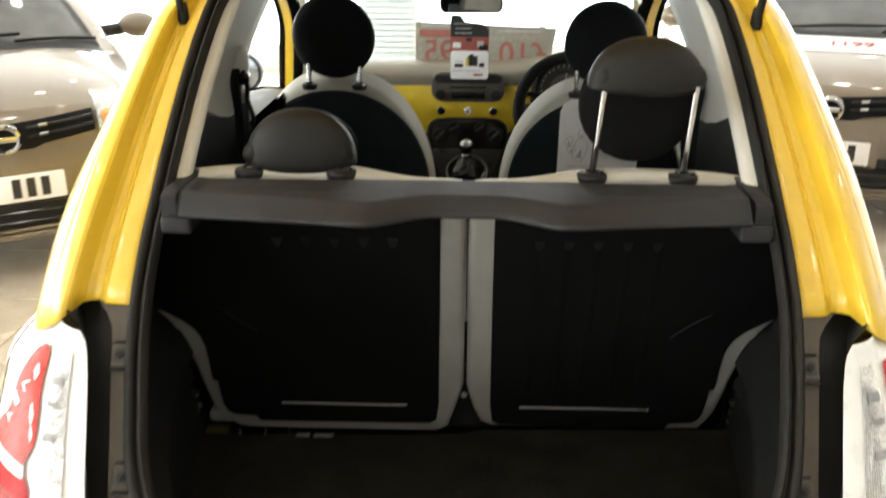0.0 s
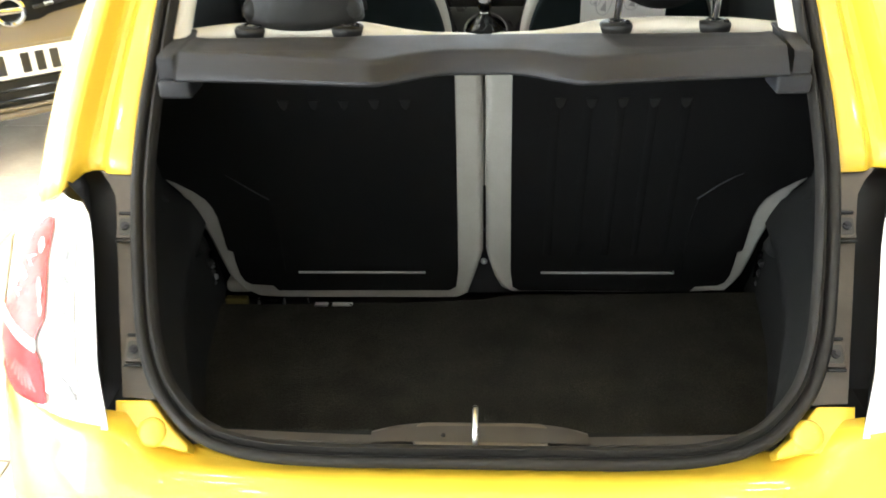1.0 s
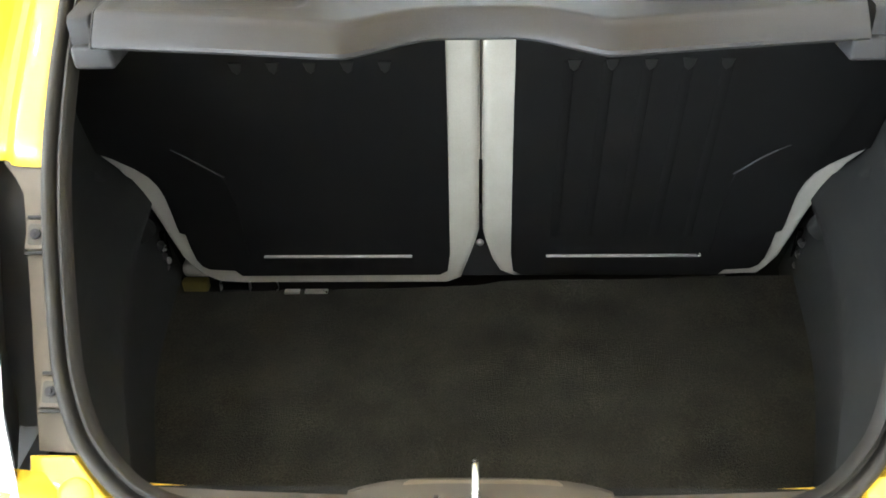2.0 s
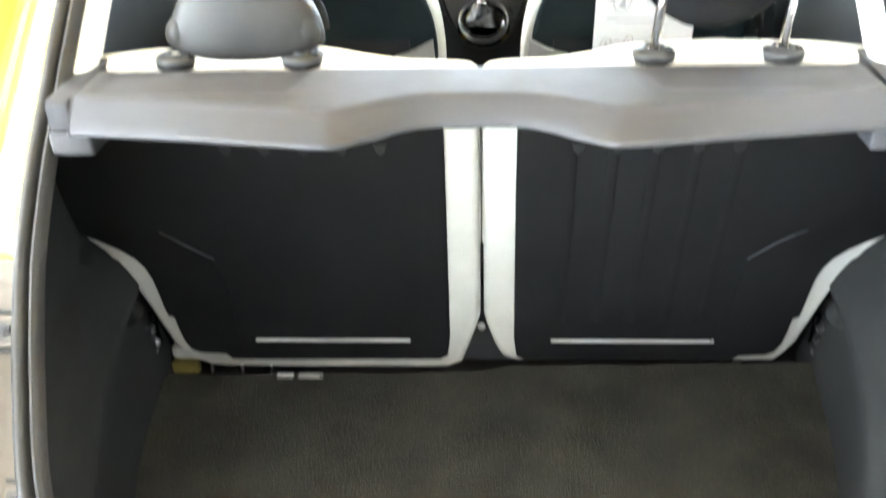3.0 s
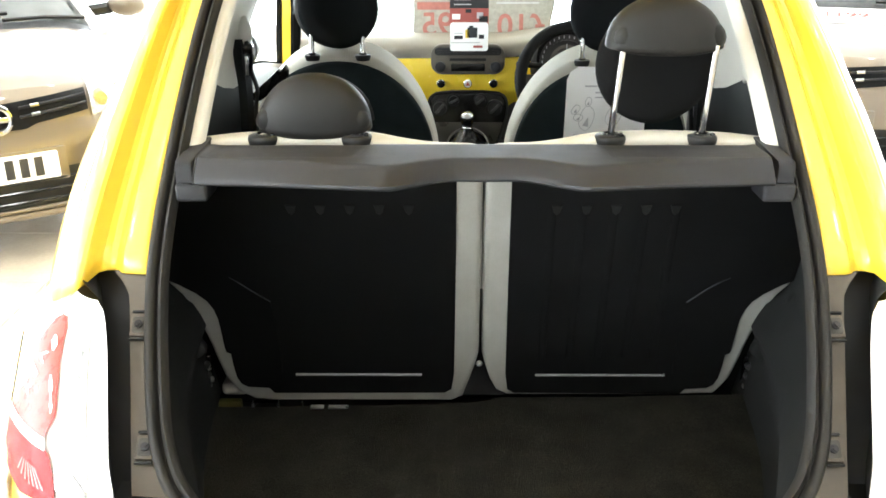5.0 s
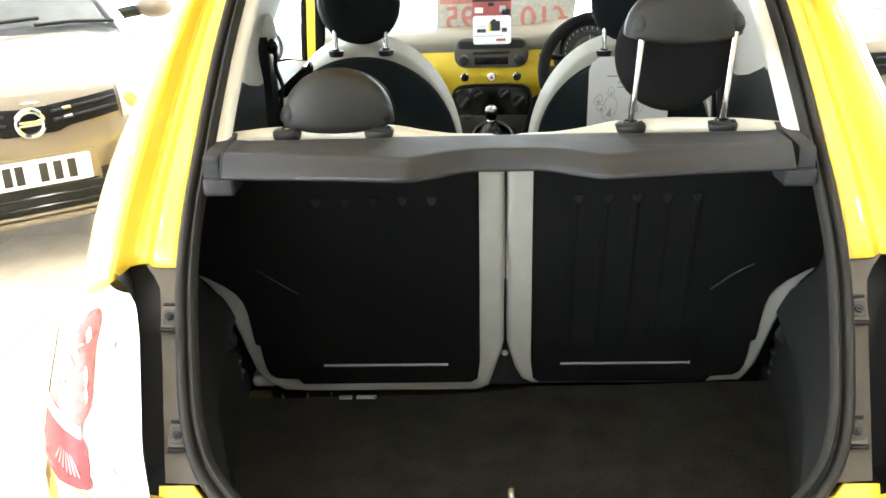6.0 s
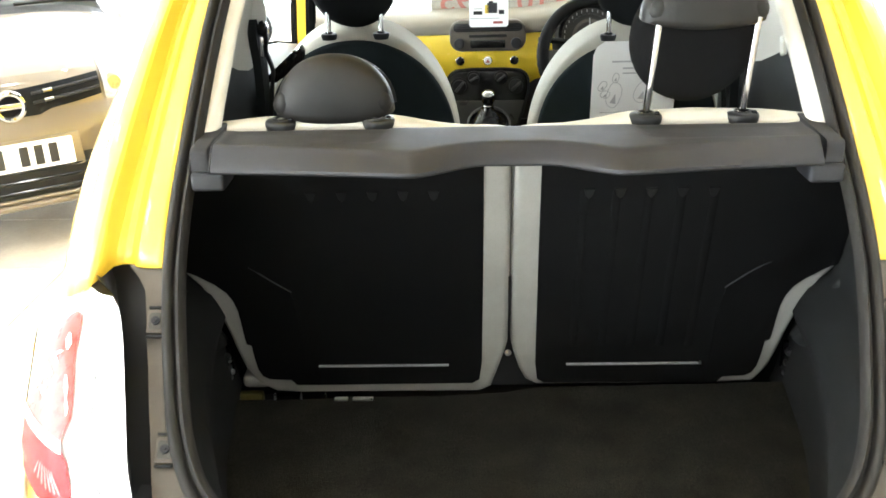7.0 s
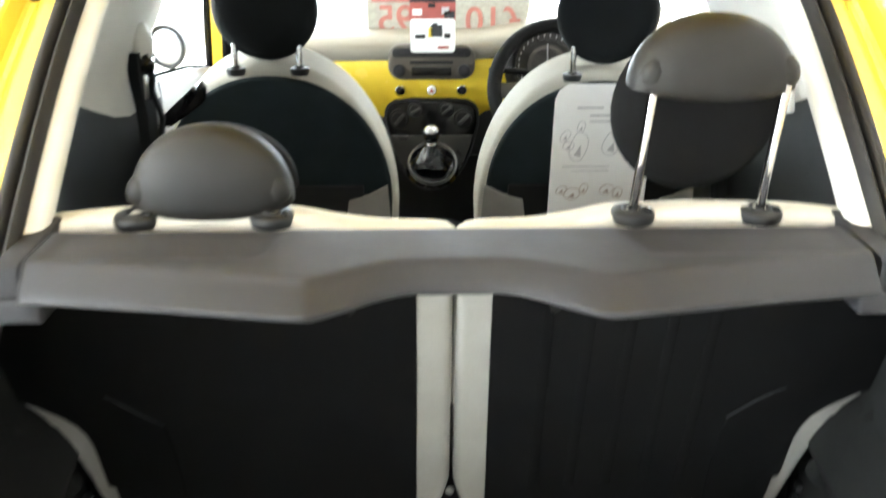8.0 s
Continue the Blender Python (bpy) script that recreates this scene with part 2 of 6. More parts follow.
def sweep(path, profile, up, closed=False, caps=True):
    """A profile of (side, up) pairs carried along a path; up is a vector or a function of the index."""
    rows, n = [], len(path)
    pts = [Vector(p) for p in path]
    for i, p in enumerate(pts):
        a = pts[(i - 1) % n] if closed or i else pts[0]
        b = pts[(i + 1) % n] if closed or i < n - 1 else pts[-1]
        t = (b - a).normalized()
        u = Vector(up(i) if callable(up) else up)
        s = t.cross(u).normalized()
        w = s.cross(t).normalized()
        rows.append([p + s * q[0] + w * q[1] for q in profile])
    return sheet(rows, closed_u=True, closed_v=closed, caps=caps and not closed)


def circle(r, n=10, sx=1.0, sy=1.0):
    return [(r * sx * math.cos(2 * math.pi * k / n), r * sy * math.sin(2 * math.pi * k / n)) for k in range(n)]


def tube(path, r, n=10, up=(0.013, 0.31, 0.95), closed=False):
    return sweep(path, circle(r, n), up, closed)


def lathe(profile, m, n=24):
    """Profile of (radius, height) turned about the local z."""
    rows = [[m @ Vector((r * math.cos(2 * math.pi * k / n), r * math.sin(2 * math.pi * k / n), h)) for k in range(n)] for r, h in profile]
    return sheet(rows, closed_u=True, caps=True)


def plate(outline, depth, m, bevel=0.0, seg=2):
    """A flat outline (x, y) given a thickness along the local z, from 0 down to -depth."""
    bm = bmesh.new()
    f = bm.faces.new([bm.verts.new((x, y, 0)) for x, y in outline])
    ex = bmesh.ops.extrude_face_region(bm, geom=[f])
    vs = [g for g in ex["geom"] if isinstance(g, bmesh.types.BMVert)]
    bmesh.ops.translate(bm, verts=vs, vec=(0, 0, -depth))
    if bevel:
        es = [e for e in bm.edges if abs(e.verts[0].co.z) < 1e-6 and abs(e.verts[1].co.z) < 1e-6]
        bmesh.ops.bevel(bm, geom=es, offset=bevel, segments=seg, profile=0.5, affect="EDGES")
    bmesh.ops.transform(bm, matrix=m, verts=bm.verts)
    return bm


def rounded(w, h, r, n=5, cx=0.0, cy=0.0):
    pts = []
    for qx, qy, a in ((1, 1, 0), (-1, 1, 90), (-1, -1, 180), (1, -1, 270)):
        for k in range(n + 1):
            t = radians(a + 90 * k / n)
            pts.append((cx + qx * (w / 2 - r) + r * math.cos(t), cy + qy * (h / 2 - r) + r * math.sin(t)))
    return pts


def smooth_line(pts, n=6, closed=False):
    """Catmull-Rom through points."""
    ps = [Vector(p) for p in pts]
    out = []
    count = len(ps)
    for i in range(count if closed else count - 1):
        p0 = ps[(i - 1) % count] if closed or i else ps[0]
        p1, p2 = ps[i], ps[(i + 1) % count]
        p3 = ps[(i + 2) % count] if closed or i < count - 2 else ps[-1]
        for k in range(n):
            t = k / n
            out.append(0.5 * ((2 * p1) + (p2 - p0) * t + (2 * p0 - 5 * p1 + 4 * p2 - p3) * t * t + (3 * p1 - p0 - 3 * p2 + p3) * t ** 3))
    if not closed:
        out.append(ps[-1])
    return out


def interp(z, table):
    """Linear look-up of z in rows of (z, value)."""
    if z <= table[0][0]:
        return table[0][1]
    for (a, va), (b, vb) in zip(table, table[1:]):
        if z <= b:
            return va + (vb - va) * (z - a) / (b - a)
    return table[-1][1]


def letters(name, body, size, m, material, parent, label=""):
    cu = bpy.data.curves.new(name, "FONT")
    cu.body, cu.size, cu.extrude, cu.offset, cu.align_x, cu.align_y = body, size, 0.0006, size * 0.012, "CENTER", "CENTER"
    tmp = bpy.data.objects.new(name, cu)
    scene.collection.objects.link(tmp)
    me = bpy.data.meshes.new_from_object(tmp.evaluated_get(bpy.context.evaluated_depsgraph_get()))
    bpy.data.objects.remove(tmp)
    me.transform(m)
    me.materials.clear()
    me.materials.append(material)
    ob = new(name, me)
    ob.parent = parent
    if label:
        ob["label"] = label
    return ob


def bar(name, cx, cz, w, h, m, material, parent, thick=0.0012):
    bm = box(cx, cz, thick / 2, w, h, thick)
    bmesh.ops.transform(bm, matrix=m, verts=bm.verts)
    return part(name, bm, material, parent, smooth=0)


# ---- the hall ----
ROOM = (-9.0, 9.0, -6.0, 10.0, 3.4)
X0, X1, Y0, Y1, H = ROOM
part("floor", box((X0 + X1) / 2, (Y0 + Y1) / 2, -0.06, X1 - X0 + 0.6, Y1 - Y0 + 0.6, 0.108), GROUT, smooth=0)
tagged(bpy.data.objects["floor"], "glossy beige tiled showroom floor with thin grout joints", "floor", kind="structure")
part("ceiling", box((X0 + X1) / 2, (Y0 + Y1) / 2, H + 0.1, X1 - X0 + 0.6, Y1 - Y0 + 0.6, 0.2), WALL, smooth=0)
tagged(bpy.data.objects["ceiling"], "plain white showroom ceiling", "ceiling", kind="structure")
w = part("wall_east", box(X1 + 0.1, (Y0 + Y1) / 2, H / 2, 0.2, Y1 - Y0, H), WALL, smooth=0)
tagged(w, "plain white painted showroom wall", "wall", kind="structure")


def glazed_wall(name, along_x, at, lo, hi, posts, number):
    """A wall with a low sill, a header and a row of tall panes between the posts."""
    def place(u, v, z):
        return (u, at + v, z) if along_x else (at + v, u, z)

    def slab(nm, u0, u1, z0, z1, d, material, parent=None):
        c = place((u0 + u1) / 2, 0, (z0 + z1) / 2)
        s = (u1 - u0, d, z1 - z0) if along_x else (d, u1 - u0, z1 - z0)
        return part(nm, box(*c, *s), material, parent, smooth=0)
    wall = slab("wall_" + name, lo, hi, 0, 0.25, 0.2, WALL)
    tagged(wall, "low white sill wall under the showroom glazing", "wall", kind="structure")
    slab("header", lo, hi, 3.1, H, 0.2, WALL, wall)
    win = new("window_%d" % number)
    tagged(win, "tall showroom glazing with slim white frames, bright daylight outside", "window", kind="structure")
    for u in posts:
        slab("window_frame", u - 0.035, u + 0.035, 0.25, 3.1, 0.1, FRAME, win)
    for u, v in zip(posts, posts[1:]):
        slab("pane", u + 0.035, v - 0.035, 0.25, 3.1, 0.012, WINDOW_GLASS, win).visible_shadow = False
        slab("transom", u + 0.035, v - 0.035, 2.3, 2.36, 0.08, FRAME, win)


glazed_wall("north", True, Y1 + 0.1, X0, X1, [X0] + [-8.65 + 1.35 * k for k in range(14)], 1)
w = part("wall_south", box(3.75, Y0 - 0.1, H / 2, 10.5, 0.2, H), WALL, smooth=0)
tagged(w, "plain white painted showroom wall", "wall", kind="structure")
glazed_wall("south_glazing", True, Y0 - 0.1, X0, -1.5, [X0 + 1.5 * k for k in range(6)], 3)
b = part("backdrop_south", box(-5, Y0 - 4, 2.5, 24, 0.1, 9), DULL_GLOW, smooth=0)
tagged(b, "bright daylight outside the glazing", "daylight", kind="structure")
glazed_wall("west", False, X0 - 0.1, Y0, Y1, [Y0 + 2.0 * k for k in range(9)], 2)
b = part("backdrop_north", box(0, Y1 + 4, 2.5, 40, 0.1, 9), SKY_GLOW, smooth=0)
tagged(b, "blown-out bright daylight outside the glazing", "daylight", kind="structure")
b = part("backdrop_west", box(X0 - 4, 2, 2.5, 0.1, 40, 9), SKY_GLOW, smooth=0)
tagged(b, "blown-out bright daylight outside the glazing", "daylight", kind="structure")


lp = thing("louvre_panel", -0.87, Y1 - 0.12, 0, "pale blue slatted panel standing against the glazing", "panel")
part("panel_frame", box(0, 0.03, 0.47, 0.60, 0.02, 0.94, 0.005), FRAME, lp)
for k in range(15):
    part("slat", box(0, 0, 0.05 + 0.06 * k, 0.56, 0.03, 0.045, 0.004, Matrix.Identity(4)), STRIPE, lp)


def ceiling_spot(x, y):
    t = thing("ceiling_spotlight", x, y, H, "small round white recessed ceiling spotlight, switched on", "ceiling light", "ceiling spotlights")
    part("rim", lathe([(0.076, 0), (0.10, 0), (0.10, -0.015), (0.078, -0.015)], pose(0, 0, 0)), FRAME, t)
    part("lamp", lathe([(0.001, -0.018), (0.075, -0.018), (0.075, -0.004), (0.001, -0.004)], pose(0, 0, 0)), LAMP_GLOW, t)
    return t


spot = ceiling_spot(-5.2, -1.6)
for ix in range(9):
    for iy in range(9):
        if ix or iy:
            copy_thing(spot, pose(-5.2 + 1.3 * ix, -1.6 + 1.3 * iy, H))


# ---- the yellow hatchback ----
car = thing("yellow_hatchback", -0.006, 0, 0, "small glossy yellow hatchback with open tailgate on showroom tiles", "car")
SLOPE = 1.045


def oy(z):
    """The plane of the boot opening: y at height z."""
    return 1.065 + SLOPE * (z - 0.716)


OUT = Vector((0, -0.6914, 0.7225))
# half width of the opening by height
EDGE = [(0.688, 0.0), (0.6886, 0.19), (0.6915, 0.28), (0.698, 0.338), (0.7065, 0.374), (0.718, 0.403), (0.742, 0.438), (0.769, 0.464), (0.813, 0.487), (0.87, 0.503), (0.93, 0.516),
        (0.99, 0.525), (1.06, 0.527), (1.12, 0.524), (1.19, 0.520), (1.28, 0.512), (1.36, 0.500), (1.42, 0.484), (1.455, 0.455), (1.472, 0.40), (1.48, 0.25), (1.482, 0.0)]


def xs(z):
    return interp(z, [(z_, x_) for z_, x_ in EDGE[3:19]])


loop = smooth_line([(x, oy(z), z) for z, x in EDGE[1:-1]], 6)
loop = loop + [Vector((-p.x, p.y, p.z)) for p in reversed(loop)]
# rubber weather seal: two soft ridges with a groove between them
ridge = [(-0.002, 0.0), (-0.002, 0.012), (0.003, 0.017), (0.010, 0.018), (0.015, 0.013), (0.017, 0.006), (0.019, 0.006), (0.022, 0.014), (0.028, 0.019), (0.034, 0.015), (0.036, 0.0)]
seal = part("boot_seal", sweep(loop, [(-q[0] * 0.86, q[1]) for q in reversed(ridge)], OUT, closed=True), RUBBER, car, "black rubber weather seal with a double ridge", smooth=60)

# painted flange, crest and outer skin beside the opening, above the lamps
SECTION = [(0.0, 0.004), (0.016, 0.005), (0.034, 0.007), (0.041, 0.010), (0.046, 0.018), (0.054, 0.022), (0.064, 0.020), (0.073, 0.012), (0.080, -0.004), (0.084, -0.016), (0.088, -0.024), (0.093, -0.0275),
           (0.099, -0.0265), (0.106, -0.0235), (0.118, -0.0155), (0.123, -0.0085), (0.128, -0.0065), (0.140, 0.006), (0.160, 0.035), (0.182, 0.085), (0.198, 0.15), (0.207, 0.25), (0.211, 0.36)]
WIDE = [(0.985, 1.16), (1.05, 1.06), (1.10, 1.0), (1.22, 0.86), (1.33, 0.74), (1.43, 0.64), (1.5, 0.58)]


def quarter(side):
    rows = []
    for k in range(16):
        z = 0.985 + (1.465 - 0.985) * k / 15
        w = interp(z, WIDE)
        row = []
        for a, d in SECTION:
            if a > 0.12:
                a = 0.12 + (a - 0.12) * (0.87 if side > 0 else interp(z, [(1.05, 1.0), (1.12, 0.92), (1.19, 0.74)]))
            zz = z - max(0, a * w - 0.085) * 0.62 * max(0, 1 - k / 6) ** 1.5
            row.append((side * (xs(z) + a * w), oy(z) + d * (0.6 + 0.4 * w), zz))
        rows.append(row)
    ob = part("rear_quarter_panel", sheet(rows), YELLOW, car, "glossy yellow painted rear quarter beside the open boot", smooth=17)
    md = ob.modifiers.new("thick", "SOLIDIFY")
    md.thickness, md.offset = 0.004, 0
    return ob


for s in (-1, 1):
    quarter(s)

# grey mounting panels with screws, dark shut gap, lamp clusters
LAMP_IN = [(0.74, 0.503), (0.75, 0.507), (0.80, 0.530), (0.86, 0.545), (0.92, 0.560), (0.955, 0.572), (0.972, 0.588), (0.982, 0.61)]


def lamp_w(z):
    """Width of the lamp cluster round the corner at height z."""
    return interp(z, [(0.76, 0.228), (0.90, 0.20)])


# Lens red darkened for the lower half, which faces away from the light.
RED_SHADED = mat("shaded_red_lamp_reflector", (0.40, 0.006, 0.006), 0.2, 0.0, 90, 0.2, 0.15, 140, spec=0.06, dist=0.003)
LENS_GREY = mat("grey_lens_optics", (0.30, 0.30, 0.31), 0.2, 0.5, 60, 0.2, coat=0.5)
RED_RIB = mat("pale_red_rib", (0.50, 0.09, 0.08), 0.2, 0, 60, 0.1, coat=0.15)


def lamp_side(side):
    sg = side
    rows = []
    for k in range(18):
        z = 0.745 + (0.986 - 0.745) * k / 17
        x = xs(z)
        wide = max(0.028, 0.508 + (z - 0.755) * 0.235 - x) + (0.022 * max(0, (z - 0.955) / 0.03) ** 1.5 if z > 0.955 else 0)
        base = oy(z) + 0.010
        rows.append([(sg * (x - 0.004), base, z), (sg * (x + wide), base + 0.006, z), (sg * (x + wide + 0.003), base + 0.07, z)])
    ob = part("lamp_mounting_panel", sheet(rows), PANEL_PLASTIC, car, "grey-brown plastic filler panel with two screws")
    for zc, yc in ((0.926, 0.0), (0.797, 0.0)):
        x = xs(zc) + 0.013
        m = Matrix.Translation((sg * x, oy(zc) + 0.004, zc)) @ Matrix.Rotation(radians(44), 4, "X") 
        part("screw_pocket", box(0, 0, 0.0, 0.028, 0.036, 0.010, 0.003, m), PANEL_PLASTIC, ob)
        # Flat plate whose dark colour carries the shade of a recess.
        part("pocket_shade", plate(rounded(0.021, 0.026, 0.004, 3), 0.003, m @ Matrix.Translation((0, 0, 0.0065)), 0.001), SILL_DARK, ob, "dark plate in place of the shaded recess round the screw")
        part("screw", lathe([(0.001, 0.012), (0.003, 0.012), (0.0035, 0.010), (0.0062, 0.010), (0.0068, 0.006)], m, 12), GREY_PLASTIC, ob)
        for dz in (-0.022, 0.022):
            part("panel_joint", box(0.001 * sg, dz, 0.002, 0.025, 0.004, 0.006, 0.001, m), BLACK_PLASTIC, ob)
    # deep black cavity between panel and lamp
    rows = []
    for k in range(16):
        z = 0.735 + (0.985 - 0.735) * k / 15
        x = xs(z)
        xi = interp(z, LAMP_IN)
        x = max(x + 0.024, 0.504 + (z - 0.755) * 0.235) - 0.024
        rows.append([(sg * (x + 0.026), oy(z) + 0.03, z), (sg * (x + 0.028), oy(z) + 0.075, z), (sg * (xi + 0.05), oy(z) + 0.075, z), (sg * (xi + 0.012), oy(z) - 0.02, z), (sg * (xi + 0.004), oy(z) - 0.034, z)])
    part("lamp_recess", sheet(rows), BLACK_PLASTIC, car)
    # lamp: pale rim, clear and red lens bands that wrap round the corner
    lamp = new("tail_lamp")
    lamp.parent = car
    lamp["label"] = "tall red and clear tail lamp cluster with a pale rim"

    def band(a0, a1, z0, z1, lift, n=10, nz=20, slant0=0.0, slant1=0.0):
        rows = []
        for k in range(nz + 1):
            z = z0 + (z1 - z0) * k / nz
            xi = interp(z, LAMP_IN)
            row = []
            for j in range(n + 1):
                q = (0.93 - z) / 0.2
                b0, b1 = a0 + slant0 * q, a1 + slant1 * q
                a = b0 + (b1 - b0) * j / n
                top = 1 - max(0, (z - 0.89) / 0.08) ** 1.5 * 0.5
                px_ = xi + a * lamp_w(z) * top
                dep = -0.045 + 0.03 * a + 0.15 * a ** 2.4
                row.append((sg * px_ + sg * lift * a, oy(z) + dep - lift * (1 - a * 0.7), z))
            rows.append(row)
        return sheet(rows)
    part("rim", band(0.0, 1.0, 0.74, 0.970, 0.0), WHITE_RIM, lamp, "pale glossy lamp rim")
    fill = []
    for k in range(16):
        z = 0.66 + 0.30 * k / 15
        xi = interp(z, LAMP_IN)
        top = 1 - max(0, (z - 0.89) / 0.08) ** 1.5 * 0.5
        y2 = oy(z) + 0.30
        p0 = Vector((sg * (xi + 0.955 * lamp_w(z) * top), oy(z) + 0.112, z))
        p2 = Vector((sg * (interp(z, [(0.66, 0.79), (0.85, 0.765), (0.96, 0.735)])), y2, z))
        fill.append([p0, p0.lerp(p2, 0.5) + Vector((sg * 0.012, 0, 0)), p2])
    part("corner_panel", sheet(fill), YELLOW, car, smooth=60)
    def lens(table, lift, n=8, nz=14):
        """A patch of the lamp's face: rows of (height, inner edge, outer edge)."""
        rows = []
        for k in range(nz + 1):
            z = table[0][0] + (table[-1][0] - table[0][0]) * k / nz
            a0, a1 = interp(z, [(r[0], r[1]) for r in table]), interp(z, [(r[0], r[2]) for r in table])
            xi = interp(z, LAMP_IN)
            top = 1 - max(0, (z - 0.89) / 0.08) ** 1.5 * 0.5
            row = []
            for j in range(n + 1):
                a = a0 + (a1 - a0) * j / n
                row.append((sg * (xi + a * lamp_w(z) * top + lift * a), oy(z) - 0.045 + 0.03 * a + 0.15 * max(0, a) ** 2.4 - lift * (1 - a * 0.7), z))
            rows.append(row)
        return sheet(rows)
    part("clear_lens", band(0.15, 0.31, 0.765, 0.945, 0.004, slant1=0.11), CLEAR_BODY, lamp, "clear ribbed reversing lens")
    upper = part("red_lens", lens([(0.811, 0.47, 0.87), (0.82, 0.455, 0.86), (0.838, 0.39, 0.79), (0.853, 0.385, 0.71), (0.882, 0.38, 0.67), (0.92, 0.40, 0.63), (0.935, 0.42, 0.58), (0.942, 0.46, 0.52)], 0.006), RED_BODY, lamp, "red ribbed brake lens")
    part("lens_divider", lens([(0.801, 0.45, 0.91), (0.813, 0.46, 0.89)], 0.008, 10, 2), WHITE_RIM, lamp, "thin clear strip between the red lenses")
    lower = part("red_lens", lens([(0.736, 0.74, 0.96), (0.742, 0.62, 0.99), (0.750, 0.44, 0.99), (0.755, 0.40, 0.98), (0.775, 0.40, 0.94), (0.797, 0.42, 0.90), (0.803, 0.46, 0.89)], 0.006), RED_SHADED, lamp, "lower red lens, its red darkened for shade, with fanned pale ribs")
    part("clear_corner", lens([(0.763, 0.20, 0.29), (0.770, 0.15, 0.36), (0.786, 0.23, 0.385), (0.792, 0.30, 0.38)], 0.0075, 4, 6), LENS_GREY, lamp, "grey ribbed corner of the clear lens")
    for zc, h in ((0.912, 0.010), (0.886, 0.007), (0.852, 0.010)):
        part("lens_optic", band(0.19, 0.29, zc - h / 2, zc + h / 2, 0.0075, 3, 3, slant0=0.08, slant1=0.08), LENS_GREY, lamp)
    # White patches laid on the red lens as painted glints.
    for a, z, w_, h, tip in ((0.46, 0.912, 0.05, 0.016, 0.02), (0.53, 0.893, 0.06, 0.014, -0.03), (0.61, 0.872, 0.07, 0.013, 0.03), (0.43, 0.868, 0.03, 0.022, 0.01), (0.66, 0.848, 0.06, 0.010, -0.02), (0.42, 0.848, 0.02, 0.016, 0.01)):
        part("lens_glint", lens([(z - h / 2, a, a + w_ * 0.3), (z, a - tip, a + w_), (z + h / 2, a + tip, a + tip + w_ * 0.4)], 0.0078, 3, 6), WHITE_RIM, upper)
    for k in range(7):
        part("lens_ridge", band(0.155 + 0.012 * k, 0.160 + 0.012 * k, 0.795, 0.925, 0.0065, 1, 12, slant0=0.012 * k, slant1=0.012 * k), LENS_GREY, lamp)
        b0, b1 = 0.475 + 0.042 * k, 0.55 + 0.020 * k
        part("lens_rib", lens([(0.757 + 0.0012 * abs(k - 3), b0, b0 + 0.014), (0.778, b1, b1 + 0.007)], 0.0085, 1, 4), RED_RIB, lower)


for s in (-1, 1):
    lamp_side(s)

# ---- bumper below the opening ----
def half_width(y, z):
    w = interp(z, [(0.2, 0.74), (0.35, 0.79), (0.55, 0.813), (0.7, 0.81), (0.85, 0.785), (0.97, 0.742), (1.05, 0.72)])
    if y < 1.9:
        w *= 1 - 0.13 * ((1.9 - y) / 0.9) ** 2.2
    if y > 3.6:
        w *= 1 - 0.22 * ((y - 3.6) / 0.9) ** 2.4
    return w


def lamp_face(x):
    """The y of the lamp's foot at a distance x from the middle; the bumper's shoulder is flush with it."""
    a = max(0.0, (x - 0.503) / 0.228)
    return oy(0.745) - 0.045 + 0.03 * a + 0.15 * a ** 2.4


INNER = [(1.10, 0.688), (1.048, 0.680), (1.030, 0.684), (1.010, 0.686), (0.990, 0.679), (0.972, 0.658), (0.958, 0.61), (0.948, 0.55), (0.945, 0.45), (0.96, 0.36), (1.0, 0.28), (1.06, 0.24)]
OUTER = [(0.03, 0.746), (-0.002, 0.744), (-0.012, 0.734), (-0.020, 0.714), (-0.034, 0.69), (-0.050, 0.66), (-0.070, 0.61), (-0.088, 0.55), (-0.095, 0.45), (-0.08, 0.36), (-0.04, 0.28), (0.02, 0.24)]
rows = []
for k in range(121):
    x = -0.752 + 1.504 * k / 120
    ax = abs(x)
    s_ = min(1.0, max(0.0, (ax - 0.405) / 0.115))
    s_ = s_ * s_ * (3 - 2 * s_)
    low = min(1.0, max(0.0, (ax - 0.30) / 0.25))
    row = []
    for i, ((yi, zi), (d, zo)) in enumerate(zip(INNER, OUTER)):
        w_ = s_ if i < 5 else s_ + (low * low * (3 - 2 * low) - s_) * min(1, (i - 4) / 3)
        yi += 0.05 * (ax / 0.73) ** 2
        row.append((x, yi + (lamp_face(ax) + d - yi) * w_, zi + (zo - zi) * w_))
    rows.append(row)
bumper = part("rear_bumper", sheet(rows), YELLOW, car, "glossy yellow rear bumper under the boot lip", smooth=50)
md = bumper.modifiers.new("thick", "SOLIDIFY")
md.thickness, md.offset = 0.005, -1
